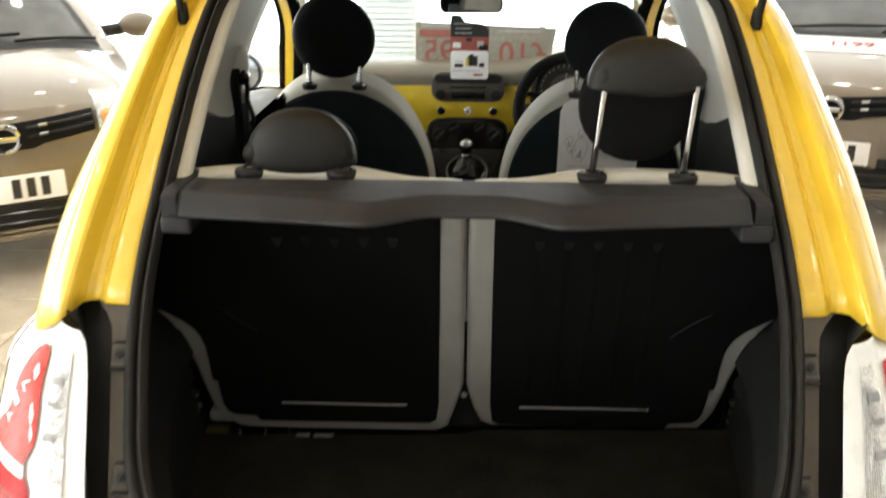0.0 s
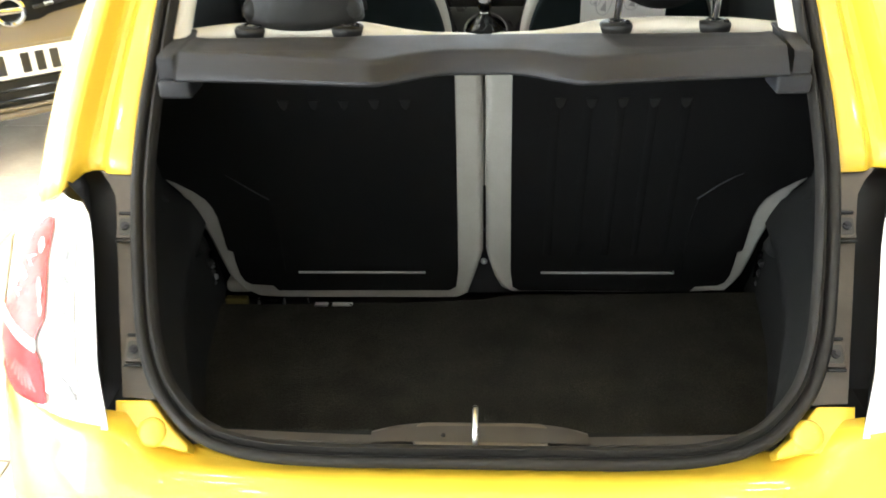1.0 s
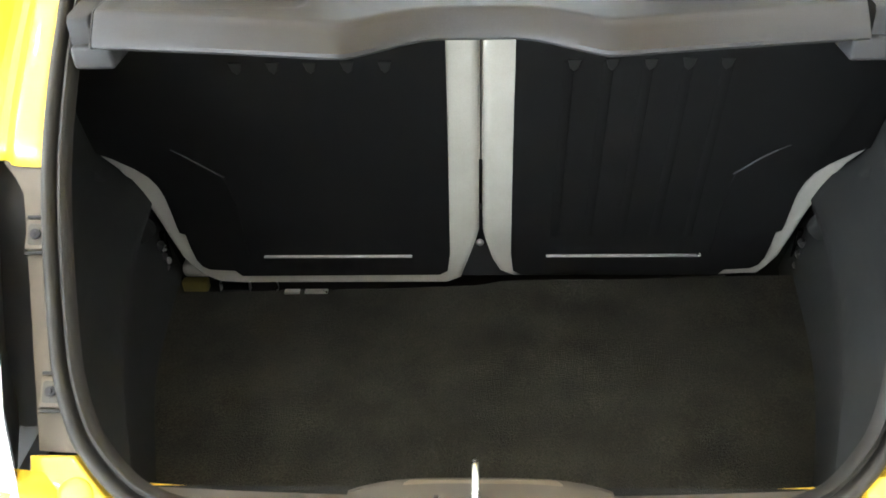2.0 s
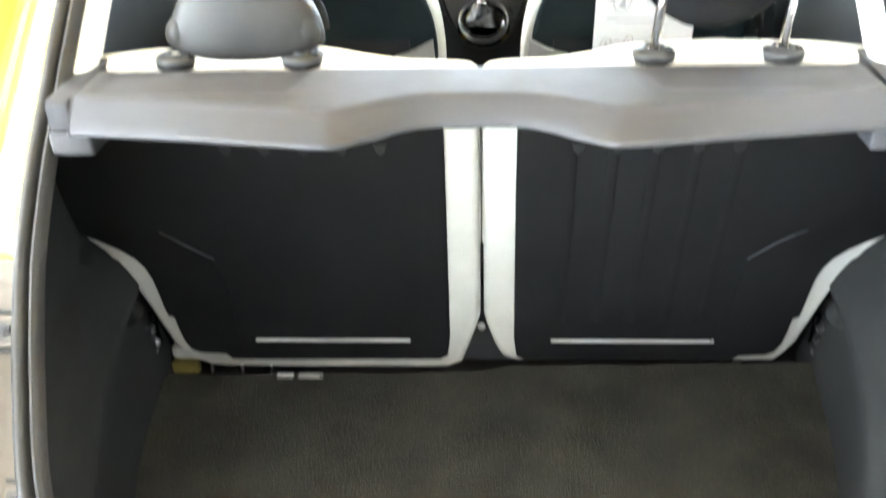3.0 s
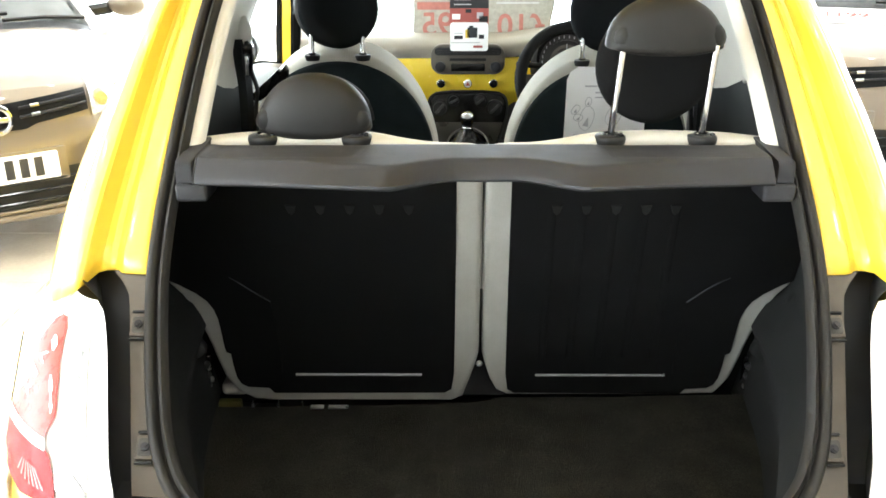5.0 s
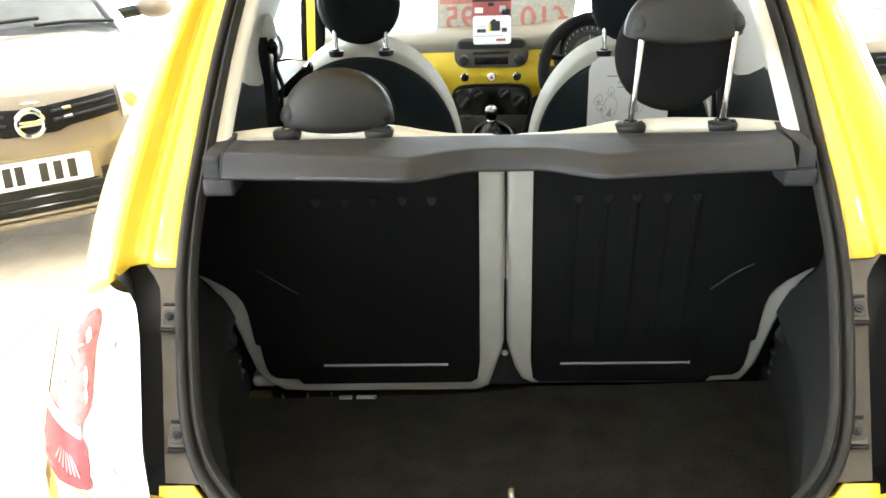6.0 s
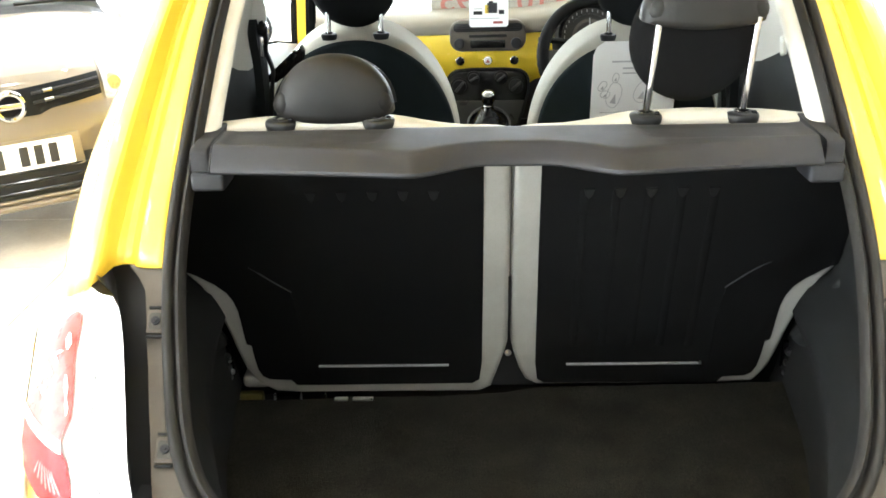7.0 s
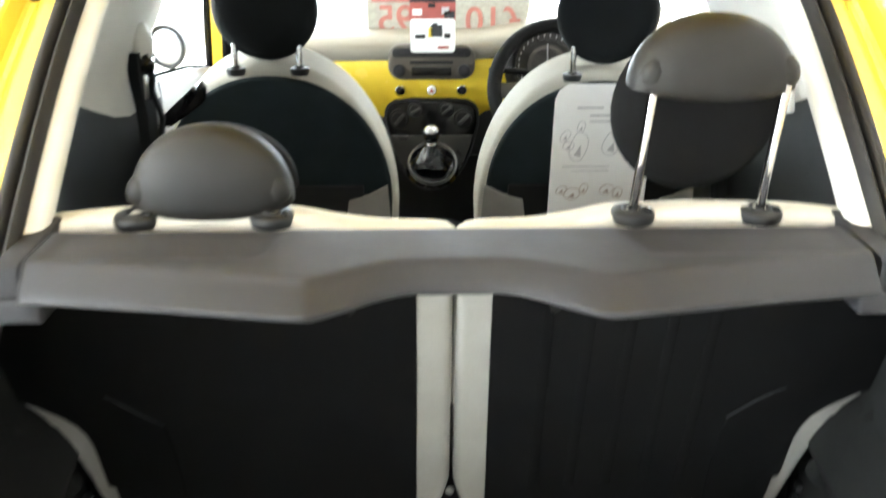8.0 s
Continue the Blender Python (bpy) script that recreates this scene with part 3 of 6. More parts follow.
for s in (-1, 1):
    # painted corner between seal, mounting panel and bumper, with its round stop
    tab = [(0.460, 0.7495), (0.511, 0.7495), (0.508, 0.730), (0.498, 0.7195), (0.485, 0.713), (0.472, 0.7075), (0.455, 0.7045), (0.436, 0.7055), (0.415, 0.7015), (0.400, 0.700), (0.400, 0.7065), (0.424, 0.7215)]
    tab = [(s * x, (z - 0.72) * 1.4464) for x, z in tab]
    plane = Matrix.Translation((0, oy(0.72), 0.72)) @ Matrix.Rotation(radians(43.74), 4, "X") @ Matrix.Translation((0, 0, 0.0015))
    part("boot_corner", plate(tab[::-1] if s > 0 else tab, 0.040, plane, 0.004, 3), YELLOW, car, "painted yellow corner under the lamp panel", smooth=50)
    stop = (-0.4535, 0.7185) if s < 0 else (0.443, 0.7225)
    part("boot_stop", lathe([(0.0215, -0.006), (0.0210, 0.001), (0.019, 0.0035), (0.012, 0.006), (0.001, 0.007)], plane @ Matrix.Translation((stop[0], (stop[1] - 0.72) * 1.4464, 0)), 32), YELLOW, car, "round yellow tailgate stop", smooth=80)
    # gas struts
    p0 = Vector((s * 0.535, 1.775, 1.387))
    p1 = p0 + Vector((s * 0.02, -0.14, 0.42))
    st = part("gas_strut", tube([p0, p0.lerp(p1, 0.45), p0.lerp(p1, 0.46), p1], 0.0072, 12), BLACK_PLASTIC, car, "black tailgate gas strut")
    part("ball_end", lathe([(0.001, -0.013), (0.009, -0.011), (0.0115, 0.0), (0.010, 0.016), (0.0075, 0.03)], Matrix.Translation(p0), 14), BLACK_PLASTIC, st)

# ---- sill trim, striker, boot floor and side liners ----
part("sill_trim", sweep([(x, 1.077 + 0.012 * (x / 0.37) ** 2, 0.695) for x in [-0.37 + 0.74 * k / 16 for k in range(17)]],
                        [(-0.008, -0.05), (-0.008, 0.006), (-0.006, 0.009), (0.0, 0.010), (0.012, 0.010), (0.016, 0.004), (0.016, -0.05)], (0, 0, 1)), SILL_DARK, car, "grey-brown plastic boot sill trim")
hump = []
for k in range(25):
    u = -1 + 2 * k / 24
    e = max(0.0, 1 - abs(u) ** 3.6)
    hump.append([(u * 0.150, 1.090 + 0.016 * e, 0.690), (u * 0.150, 1.088 + 0.015 * e, 0.708 + 0.005 * e), (u * 0.150, 1.080 + 0.010 * e, 0.7115 + 0.005 * e), (u * 0.150, 1.062, 0.7125)])
part("sill_hump", sheet([[(p[0] + 0.002, p[1], p[2]) for p in r] for r in hump]), SILL_DARK, car, smooth=60)
RECESS_TAN = mat("tan_grey_plastic", (0.088, 0.073, 0.052), 0.4, 0, 25, 0.12, 0.15, 900, fine=0.05, dist=0.0006)
pit = part("striker_recess", plate(rounded(0.190, 0.046, 0.018, 6), 0.012, Matrix.Translation((0.005, 1.076, 0.7135)) @ Matrix.Rotation(radians(9), 4, "X"), 0.003, 2), RECESS_TAN, car, "shallow tan striker recess", smooth=50)
part("recess_clip", box(-0.047, 1.068, 0.7195, 0.006, 0.006, 0.004, 0.001), BLACK_PLASTIC, pit)
strk = smooth_line([(-0.003, 1.056, 0.712), (-0.003, 1.062, 0.733), (-0.003, 1.098, 0.742), (-0.003, 1.108, 0.722)], 5)
part("striker", tube(strk, 0.0042, 10, (1, 0, 0)), STEEL, car, "bright steel lock striker loop")

FLOOR_Z = 0.574


def slump(u, y):
    """The carpet sinks towards the seats, deeper beside the loose belt fittings."""
    t = min(1.0, max(0.0, (y - 1.35) / 0.33))
    deep = 0.018 if u < 0.0 else 0.018 - 0.011 * min(1.0, u / 0.08)
    return -deep * t * t * (3 - 2 * t)


rows = []
for k in range(13):
    y = 1.10 + 0.597 * k / 12
    row = []
    for j in range(25):
        u = -1 + 2 * j / 24
        half = interp(y, [(1.10, 0.45), (1.2, 0.505), (1.5, 0.545), (1.72, 0.565)])
        row.append((u * half, y, FLOOR_Z - 0.010 + 0.012 * u + slump(u, y) + 0.004 * noise.noise(Vector((u * 4, y * 6, 0.3)))))
    rows.append(row)
part("boot_carpet", sheet(rows), CARPET, car, "worn charcoal carpet on the boot floor")


def seat_y(z):
    """The rear face of the rear seat backs."""
    return 1.839 - 0.2345 * z


# half width of the seat backs' outer rim by height
RIM = [(0.535, 0.47), (0.56, 0.49), (0.58, 0.502), (0.605, 0.519), (0.645, 0.525), (0.676, 0.529), (0.726, 0.537), (0.778, 0.548), (0.815, 0.566), (0.838, 0.590), (0.856, 0.606), (0.95, 0.60), (1.10, 0.595)]
for s in (-1, 1):
    rows = []
    for k in range(22):
        z = FLOOR_Z - 0.045 + (1.135 - FLOOR_Z) * k / 21
        zo = max(z, 0.72)
        x_o = interp(zo, [(z_, x_) for z_, x_ in EDGE[3:19]]) - 0.012
        y_o = oy(zo) + 0.012
        x_s = max(0.519, interp(z, RIM)) + 0.003
        x_s += 0.045 * min(1.0, max(0.0, (0.74 - z) / 0.05))
        if z > 0.8:
            x_s = max(x_s, 0.60)
        row = []
        for j in range(13):
            t = j / 12
            bulge = 0.030 * math.sin(math.pi * t) * (1 if z < 0.98 else 0.6)
            x = x_o + (x_s - x_o) * t + bulge
            if z < 0.66:
                x -= 0.006 * ((0.66 - z) / 0.1) ** 2
            row.append((s * x, y_o + (seat_y(z) + 0.06 - y_o) * t, z))
        rows.append(row)
    part("side_liner", sheet(rows), SIDE_CARPET, car, "dark carpeted boot side liner", smooth=70)
    # raised wheel arch roll beside the seat
    arch = smooth_line([(s * 0.645, 1.615, 0.87), (s * 0.625, 1.61, 0.842), (s * 0.600, 1.615, 0.80), (s * 0.580, 1.635, 0.74), (s * 0.560, 1.655, 0.69)], 6)
    part("arch_roll", tube(arch, 0.022, 10), SIDE_CARPET, car, smooth=70)
    # dark boards added to stop daylight leaking between seat and liner
    part("leak_stop_board", box(s * 0.600, 1.822, 0.62, 0.24, 0.02, 0.50), BLACK_FABRIC, car, smooth=0)
    part("leak_stop_wall", box(s * 0.640, 1.74, 0.64, 0.02, 0.20, 0.46), BLACK_FABRIC, car, smooth=0)
    # inner metal of the lower boot, closing the space under the carpet
    part("boot_tub", box(s * 0.615, 1.42, 0.48, 0.03, 0.66, 0.2), BLACK_PLASTIC, car, smooth=0)
part("boot_front_board", box(0, 1.095, 0.63, 0.9, 0.02, 0.13), SIDE_CARPET, car, smooth=0)
part("boot_pan", box(0, 1.46, 0.462, 1.22, 0.76, 0.03), BLACK_PLASTIC, car, smooth=0)


# ---- rear seat backs ----
def seat_mat():
    """Local x across, y up the seat back, z towards the boot."""
    up = Vector((0, -0.2345, 1)).normalized()
    back = Vector((0, -1, -0.2345)).normalized()
    right = up.cross(back)
    return Matrix(((right.x, up.x, back.x, 0), (right.y, up.y, back.y, seat_y(0)), (right.z, up.z, back.z, 0), (0, 0, 0, 1)))


SM = seat_mat()
K = 1.0271


def rear_seat(side):
    seat = new("rear_seat_back")
    seat.parent = car
    seat["label"] = "cream upholstered rear seat back with a black rear panel"

    def middle(x):
        """The two backs meet a little beside the middle of the body."""
        return 0.0065 * max(0.0, 1 - x / 0.42)

    def flip(pts):
        q = [(side * x + middle(x), z * K) for x, z in pts]
        return q if side > 0 else q[::-1]
    foot = 0.538 if side < 0 else 0.556
    shell = [(0.003, 1.06), (0.003, 0.668), (0.009, 0.640), (0.020, 0.600), (0.034, foot + 0.014), (0.058, foot), (0.42, foot), (0.47, foot + 0.004), (0.497, 0.560), (0.510, 0.578), (0.524, 0.605),
             (0.536, 0.66), (0.541, 0.69), (0.550, 0.73), (0.562, 0.775), (0.578, 0.812), (0.598, 0.838), (0.606, 0.86), (0.59, 0.95), (0.58, 1.06), (0.56, 1.085), (0.05, 1.075), (0.014, 1.068)]
    part("cushion_shell", plate(flip(shell), 0.10, SM, 0.012, 3), CREAM_SHADED, seat, "cream woven upholstery with a rolled edge", smooth=60)
    board = [(0.049, 1.11), (0.050, 0.90), (0.053, 0.62), (0.058, 0.578), (0.072, 0.568), (0.424, 0.566), (0.434, 0.580), (0.478, 0.583), (0.491, 0.592), (0.498, 0.610), (0.501, 0.640), (0.502, 0.672), (0.511, 0.676), (0.5125, 0.69), (0.5135, 0.73), (0.515, 0.760), (0.520, 0.783), (0.530, 0.803), (0.548, 0.821), (0.578, 0.842), (0.600, 0.853), (0.606, 0.95), (0.602, 1.10)]
    panel = part("rear_panel", plate(flip(board), 0.016, SM @ Matrix.Translation((0, 0, 0.005)), 0.003), SEAT_BOARD, seat, "black felt-covered seat back board")
    # long moulded slot near the foot, its edge highlight built as a pale bar
    part("slot_highlight", box(side * 0.2465 + 0.003, 0.621 * K, 0.0075, 0.260, 0.0026, 0.006, 0.0008, SM), PALE_BAR, panel, "thin pale bar for the highlight on the slot's edge")
    # moulded crease towards the wheel arch, its upper part greyed as a highlight
    line = ((0.478, 0.861), (0.460, 0.851), (0.440, 0.837), (0.420, 0.819), (0.403, 0.804)) if side > 0 else ((0.478, 0.861), (0.462, 0.849), (0.443, 0.833), (0.424, 0.818), (0.405, 0.804))
    for w0, w1, r in ((0, 3, 0.0008), (1, 5, 0.0016)):
        a = [SM @ Vector((side * x, z * K, 0.0055)) for x, z in line[w0:w1]]
        part("crease", tube(smooth_line(a, 4), r, 6), GREY_PLASTIC, panel)
    a = [SM @ Vector((side * x, z * K, 0.005)) for x, z in ((0.409, 0.808), (0.402, 0.77), (0.399, 0.70), (0.401, 0.625))]
    part("crease", tube(smooth_line(a, 4), 0.0012, 6), SEAT_BOARD, panel)
    for k in range(5):
        x = side * (0.134 + 0.0535 * k) + 0.004
        m = SM @ Matrix.Translation((x, 1.010 * K, 0.0075))
        part("clip_pocket", plate([(-0.010, 0.009), (-0.006, -0.006), (0.0, -0.011), (0.006, -0.006), (0.010, 0.009)], 0.004, m, 0.001, 1), POCKET_BLACK, panel)
    if side > 0:
        for k in range(5):
            part("rib", box(0.13 + 0.056 * k, 0.84 * K, 0.0044, 0.016, 0.36, 0.0032, 0.0014, SM), SEAT_BOARD, panel)
    if side > 0:
        part("slot_stud", lathe([(0.001, 0.004), (0.003, 0.0035), (0.004, 0.0)], SM @ Matrix.Translation((0.382, 0.622 * K, 0.006)), 10), STEEL, panel)
    if side < 0:
        part("cushion_fold", box(-0.514, 1.752, 0.560, 0.056, 0.060, 0.030, 0.012, seg=4), CREAM_SHADED, seat, "loose fold of cream cloth under the corner", smooth=70)
    # soft seam along the seat top
    seam = smooth_line([(side * (x + middle(x) * side), 1.5545, z) for x, z in ((0.03, 1.120), (0.18, 1.131), (0.30, 1.139), (0.42, 1.134), (0.55, 1.120))], 6)
    part("seam", tube(seam, 0.0013, 6), CREAM_SHADED, seat)
    # rolled cushion top, leaning forward of the board
    rows = []
    for k in range(25):
        x = 0.001 + 0.586 * (k / 24) ** 1.25
        top = interp(x, [(0.0, 1.122), (0.004, 1.1275), (0.012, 1.1315), (0.03, 1.1345), (0.09, 1.136), (0.14, 1.143), (0.19, 1.154), (0.30, 1.158), (0.42, 1.154), (0.50, 1.145), (0.55, 1.137), (0.59, 1.120)])
        rows.append([(side * x + middle(x), y, z) for y, z in ((1.580, top - 0.034), (1.564, top - 0.026), (1.556, top - 0.014), (1.561, top - 0.004), (1.577, top), (1.598, top - 0.002), (1.618, top - 0.012), (1.632, top - 0.035), (1.64, top - 0.09), (1.66, top - 0.3))])
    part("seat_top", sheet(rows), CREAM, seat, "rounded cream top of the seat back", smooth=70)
    return seat


def rear_headrest(side, raised):
    """A round black pad with a domed grey back shell on two chrome posts."""
    hr = new("rear_headrest")
    hr.parent = car
    hr["label"] = "round black rear headrest with a domed grey back, " + ("raised on chrome posts" if raised else "pushed down onto the seat")
    cx, base = (0.304 if raised else -0.292), 1.153
    bottom = base + (0.150 if raised else 0.009)
    lean = Matrix.Translation((cx, 1.594 if raised else 1.600, bottom)) @ Matrix.Rotation(radians(8), 4, "X")
    wid = 0.099
    dome_x = 0.0 if raised else 0.002
    # dome: half-ellipse back shell, flat foot with a rounded bulge at each post
    rows = []
    for k in range(17):
        t = k / 16
        h = (0.080 if raised else 0.092) * math.sin(t * math.pi / 2)
        w = wid * math.cos(t * math.pi / 2) ** 0.88 if k < 16 else 0.001
        d = 0.044 * math.cos(t * math.pi / 2) ** 0.75 if k < 16 else 0.001
        row = []
        for j in range(28):
            a = 2 * math.pi * j / 28
            ca, sa = math.cos(a), math.sin(a)
            row.append(lean @ Vector((dome_x + w * math.copysign(abs(ca) ** 0.8, ca), d * math.copysign(abs(sa) ** 0.8, sa) - 0.004 + 0.012 * t, h)))
        rows.append(row)
    foot = [[lean @ Vector((v[0] * s_, v[1] * s_, v[2])) for v in ((lean.inverted() @ Vector(p)) for p in rows[0])] for s_ in (0.02, 0.6, 0.93)]
    foot = [[p + Vector((0, 0, -0.007 * (1 - ((p.x - cx) / 0.1) ** 2))) for p in r] for r in foot]
    part("dome", sheet(foot + rows, closed_u=True), DOME_PLASTIC, hr, "domed soft grey headrest back", smooth=60)
    for e in (-1, 1):
        part("bulge", lathe([(0.001, -0.0155), (0.010, -0.0140), (0.0165, -0.008), (0.0190, 0.0), (0.0180, 0.011), (0.0125, 0.022), (0.001, 0.030)], lean @ Matrix.Translation(((-0.072 if raised and e < 0 else e * 0.0805), -0.0150 if e > 0 or not raised else -0.0175, 0.014)) @ Matrix.Rotation(radians(-14 * e), 4, "Y"), 24), DOME_PLASTIC, hr, "rounded boss over the post", smooth=80)
    if not raised:
        back = []
        for r, dd in ((0.001, 0.004), (0.07, 0.004), (0.090, 0.010), (0.099, 0.024), (0.095, 0.042), (0.07, 0.054), (0.001, 0.058)):
            back.append([lean @ Vector((r * math.cos(math.pi * j / 24) + 0.003, 0.012 + dd, r * 0.84 * math.sin(math.pi * j / 24) - 0.002)) for j in range(25)])
        part("pad", sheet(back), PAD_FABRIC, hr, "black fabric pad in front of the dome", smooth=70)
    if raised:
        rows = []
        for r, dd in ((0.001, -0.026), (0.06, -0.026), (0.09, -0.022), (0.104, -0.010), (0.108, 0.004), (0.102, 0.020), (0.08, 0.030), (0.04, 0.034), (0.001, 0.035)):
            rows.append([lean @ Vector((r * math.cos(2 * math.pi * j / 36) * 0.97 - 0.003, 0.022 + dd, -0.040 + r * 1.02 * math.sin(2 * math.pi * j / 36))) for j in range(36)])
        part("pad", sheet(rows, closed_u=True), PAD_FABRIC, hr, "round black fabric pad", smooth=70)
    for e in (-1, 1):
        x = cx + e * 0.078 - 0.006 if raised else cx + e * 0.0805 - 0.0045
        if raised:
            p0, p1 = Vector((x, 1.57, base - 0.01)), Vector((cx + e * 0.0765 + 0.0045, 1.564, bottom + 0.004))
            part("post", tube([p0, p0.lerp(p1, 0.5), p1], 0.0058, 12), CHROME, hr, "polished chrome post")
        part("guide", lathe([(0.001, 0.003), (0.009, 0.003), (0.0105, 0.0075), (0.0125, 0.008), (0.014, 0.0055), (0.0220, 0.005), (0.0255, 0.0035), (0.0272, 0.0), (0.0272, -0.004), (0.026, -0.010), (0.018, -0.011)], Matrix.Translation((x, 1.568, base - 0.003)), 28), BLACK_PLASTIC, hr, "black plastic post guide", smooth=50)
        part("release_button", box(x + 0.017, 1.560, base + 0.003, 0.008, 0.010, 0.006, 0.002), BLACK_GLOSS, hr)
    return hr


for s in (-1, 1):
    rear_seat(s)
rear_headrest(-1, False)
rear_headrest(1, True)
part("seat_latch", lathe([(0.001, -0.004), (0.006, -0.003), (0.007, 0.0), (0.004, 0.005), (0.001, 0.006)], Matrix.Translation((0.005, seat_y(0.637) + 0.012, 0.637)) @ Matrix.Rotation(radians(90), 4, "X"), 12), STEEL, car)
part("seat_gap_board", box(0, 1.735, 0.62, 0.12, 0.02, 0.14), BLACK_PLASTIC, car, smooth=0)
# seat bench under the backs and floor of the cabin
part("rear_bench", box(0, 2.06, 0.56, 1.16, 0.46, 0.20, 0.05), BLACK_FABRIC, car)
part("cabin_floor", box(0, 2.75, 0.30, 1.36, 2.4, 0.06), CARPET, car, smooth=0)

# ---- parcel shelf ----
shelf = thing("parcel_shelf", -0.006, 0, 0, "moulded grey plastic parcel shelf resting across the open boot", "parcel shelf")


def shelf_foot(a):
    """Lower edge of the lip in plan and height: bulges beside a shallow hand hollow."""
    y = interp(a, [(0.0, 1.406), (0.045, 1.403), (0.065, 1.396), (0.09, 1.380), (0.135, 1.338), (0.146, 1.330), (0.155, 1.328), (0.168, 1.330), (0.30, 1.364), (0.40, 1.389), (0.46, 1.404)])
    z = interp(a, [(0.0, 1.120), (0.10, 1.123), (0.155, 1.129), (0.30, 1.123), (0.46, 1.115)])
    return y, z


def shelf_brow(a):
    """Upper edge of the lip, set back from its foot."""
    y = interp(a, [(0.0, 1.426), (0.05, 1.424), (0.075, 1.418), (0.10, 1.407), (0.140, 1.382), (0.152, 1.377), (0.165, 1.377), (0.18, 1.381), (0.30, 1.403), (0.40, 1.421), (0.455, 1.430)])
    z = interp(a, [(0.0, 1.149), (0.16, 1.150), (0.30, 1.150), (0.455, 1.150)])
    return y, z


BACK_Y, BACK_Z = 1.521, 1.150
rows = []
for k in range(153):
    x = -0.457 + 0.909 * k / 152
    a = abs(x)
    (yf, zf), (yb, zb) = shelf_foot(a), shelf_brow(a)
    prof = [(x, yf + 0.016, zf - 0.005), (x, yf + 0.004, zf - 0.002), (x, yf, zf + 0.002), (x, yf + 0.001, zf + 0.006)]
    prof += [(x, yf + (yb - yf) * t, zf + 0.006 + (zb - zf - 0.0095) * t) for t in (0.3, 0.6, 0.88)]
    prof += [(x, yb + 0.0012, zb - 0.0028), (x, yb + 0.0045, zb - 0.0004), (x, yb + 0.009, zb + 0.0012)]
    for k2 in range(1, 15):
        t = k2 / 14
        y = yb + 0.009 + (BACK_Y - yb - 0.009) * t
        # shallow trays sunk either side of a raised middle, behind a raised border
        mid = min(1.0, max(0.0, (a - 0.198 + 0.22 * (y - 1.47)) / 0.012))
        rear = min(1.0, max(0.0, (y - 1.437) / 0.010))
        end = min(1.0, max(0.0, (0.449 - a) / 0.012))
        prof.append((x, y, zb + 0.0012 + (BACK_Z - zb - 0.0012) * t - 0.0045 * mid * rear * end * (1 - max(0.0, t - 0.9) * 6)))
    prof += [(x, BACK_Y + 0.003, BACK_Z - 0.003), (x, BACK_Y + 0.003, BACK_Z - 0.020), (x, yf + 0.03, zf + 0.001)]
    rows.append(prof)
part("shelf_board", sheet(rows), GREY_PLASTIC, shelf, "grey board with a moulded rear lip and hand hollow", smooth=46)
part("shelf_underside", sheet([[r[-1], r[0]] for r in rows]), GREY_PLASTIC, shelf, "", smooth=42)
for s in (-1, 1):
    end = rows[-1 if s > 0 else 0]
    part("shelf_end", plate([(p[1], p[2]) for p in end], 0.002, Matrix(((0, 0, 1, end[0][0] + 0.001 * s), (1, 0, 0, 0), (0, 1, 0, 0), (0, 0, 0, 1)))), GREY_PLASTIC, shelf, "", smooth=0)
for s in (-1, 1):
    # recessed panel line and side bracket
    br = new("shelf_bracket")
    br.parent = car
    br["label"] = "grey moulded bracket that carries the parcel shelf"
    side = [(1.436, 1.104), (1.436, 1.136), (1.442, 1.143), (1.50, 1.146), (1.572, 1.150), (1.572, 1.085), (1.49, 1.085), (1.47, 1.104)]
    part("bracket_top", plate(side, 0.028, Matrix(((0, 0, 1, s * 0.481 + 0.014), (1, 0, 0, 0), (0, 1, 0, 0), (0, 0, 0, 1))), 0.004, 3), GREY_PLASTIC, br, smooth=50)
    part("bracket_foot", box(s * 0.470, 1.458, 1.094, 0.052, 0.066, 0.030, 0.006, seg=3), GREY_PLASTIC, br)
    part("pivot", lathe([(0.001, 0.0), (0.012, 0.0), (0.012, 0.02), (0.001, 0.02)], Matrix.Translation((s * 0.448, 1.485, 1.128)) @ Matrix.Rotation(radians(90 * s), 4, "Y"), 16), BLACK_PLASTIC, br)
    # Black strip standing in for the shade between shelf end and bracket.
    part("gap_shade_strip", box(s * 0.4605, 1.495, 1.118, 0.006, 0.075, 0.03), SEAT_BOARD, br, smooth=0)


# ---- cabin trim ----
def trim_split(y):
    """Height at which the dark side trim meets the cream one."""
    line = interp(y, [(1.56, 1.36), (1.85, 1.257), (2.0, 1.200), (2.08, 1.169), (2.16, 1.134), (2.21, 1.117), (2.26, 1.112), (2.6, 1.110)])
    return min(line, 0.716 + (y - 1.155) / SLOPE)


def tumble(z):
    """How far the side leans in above the waist."""
    return 0.10 * (max(0, z - 1.142) / 0.3) ** 1.4


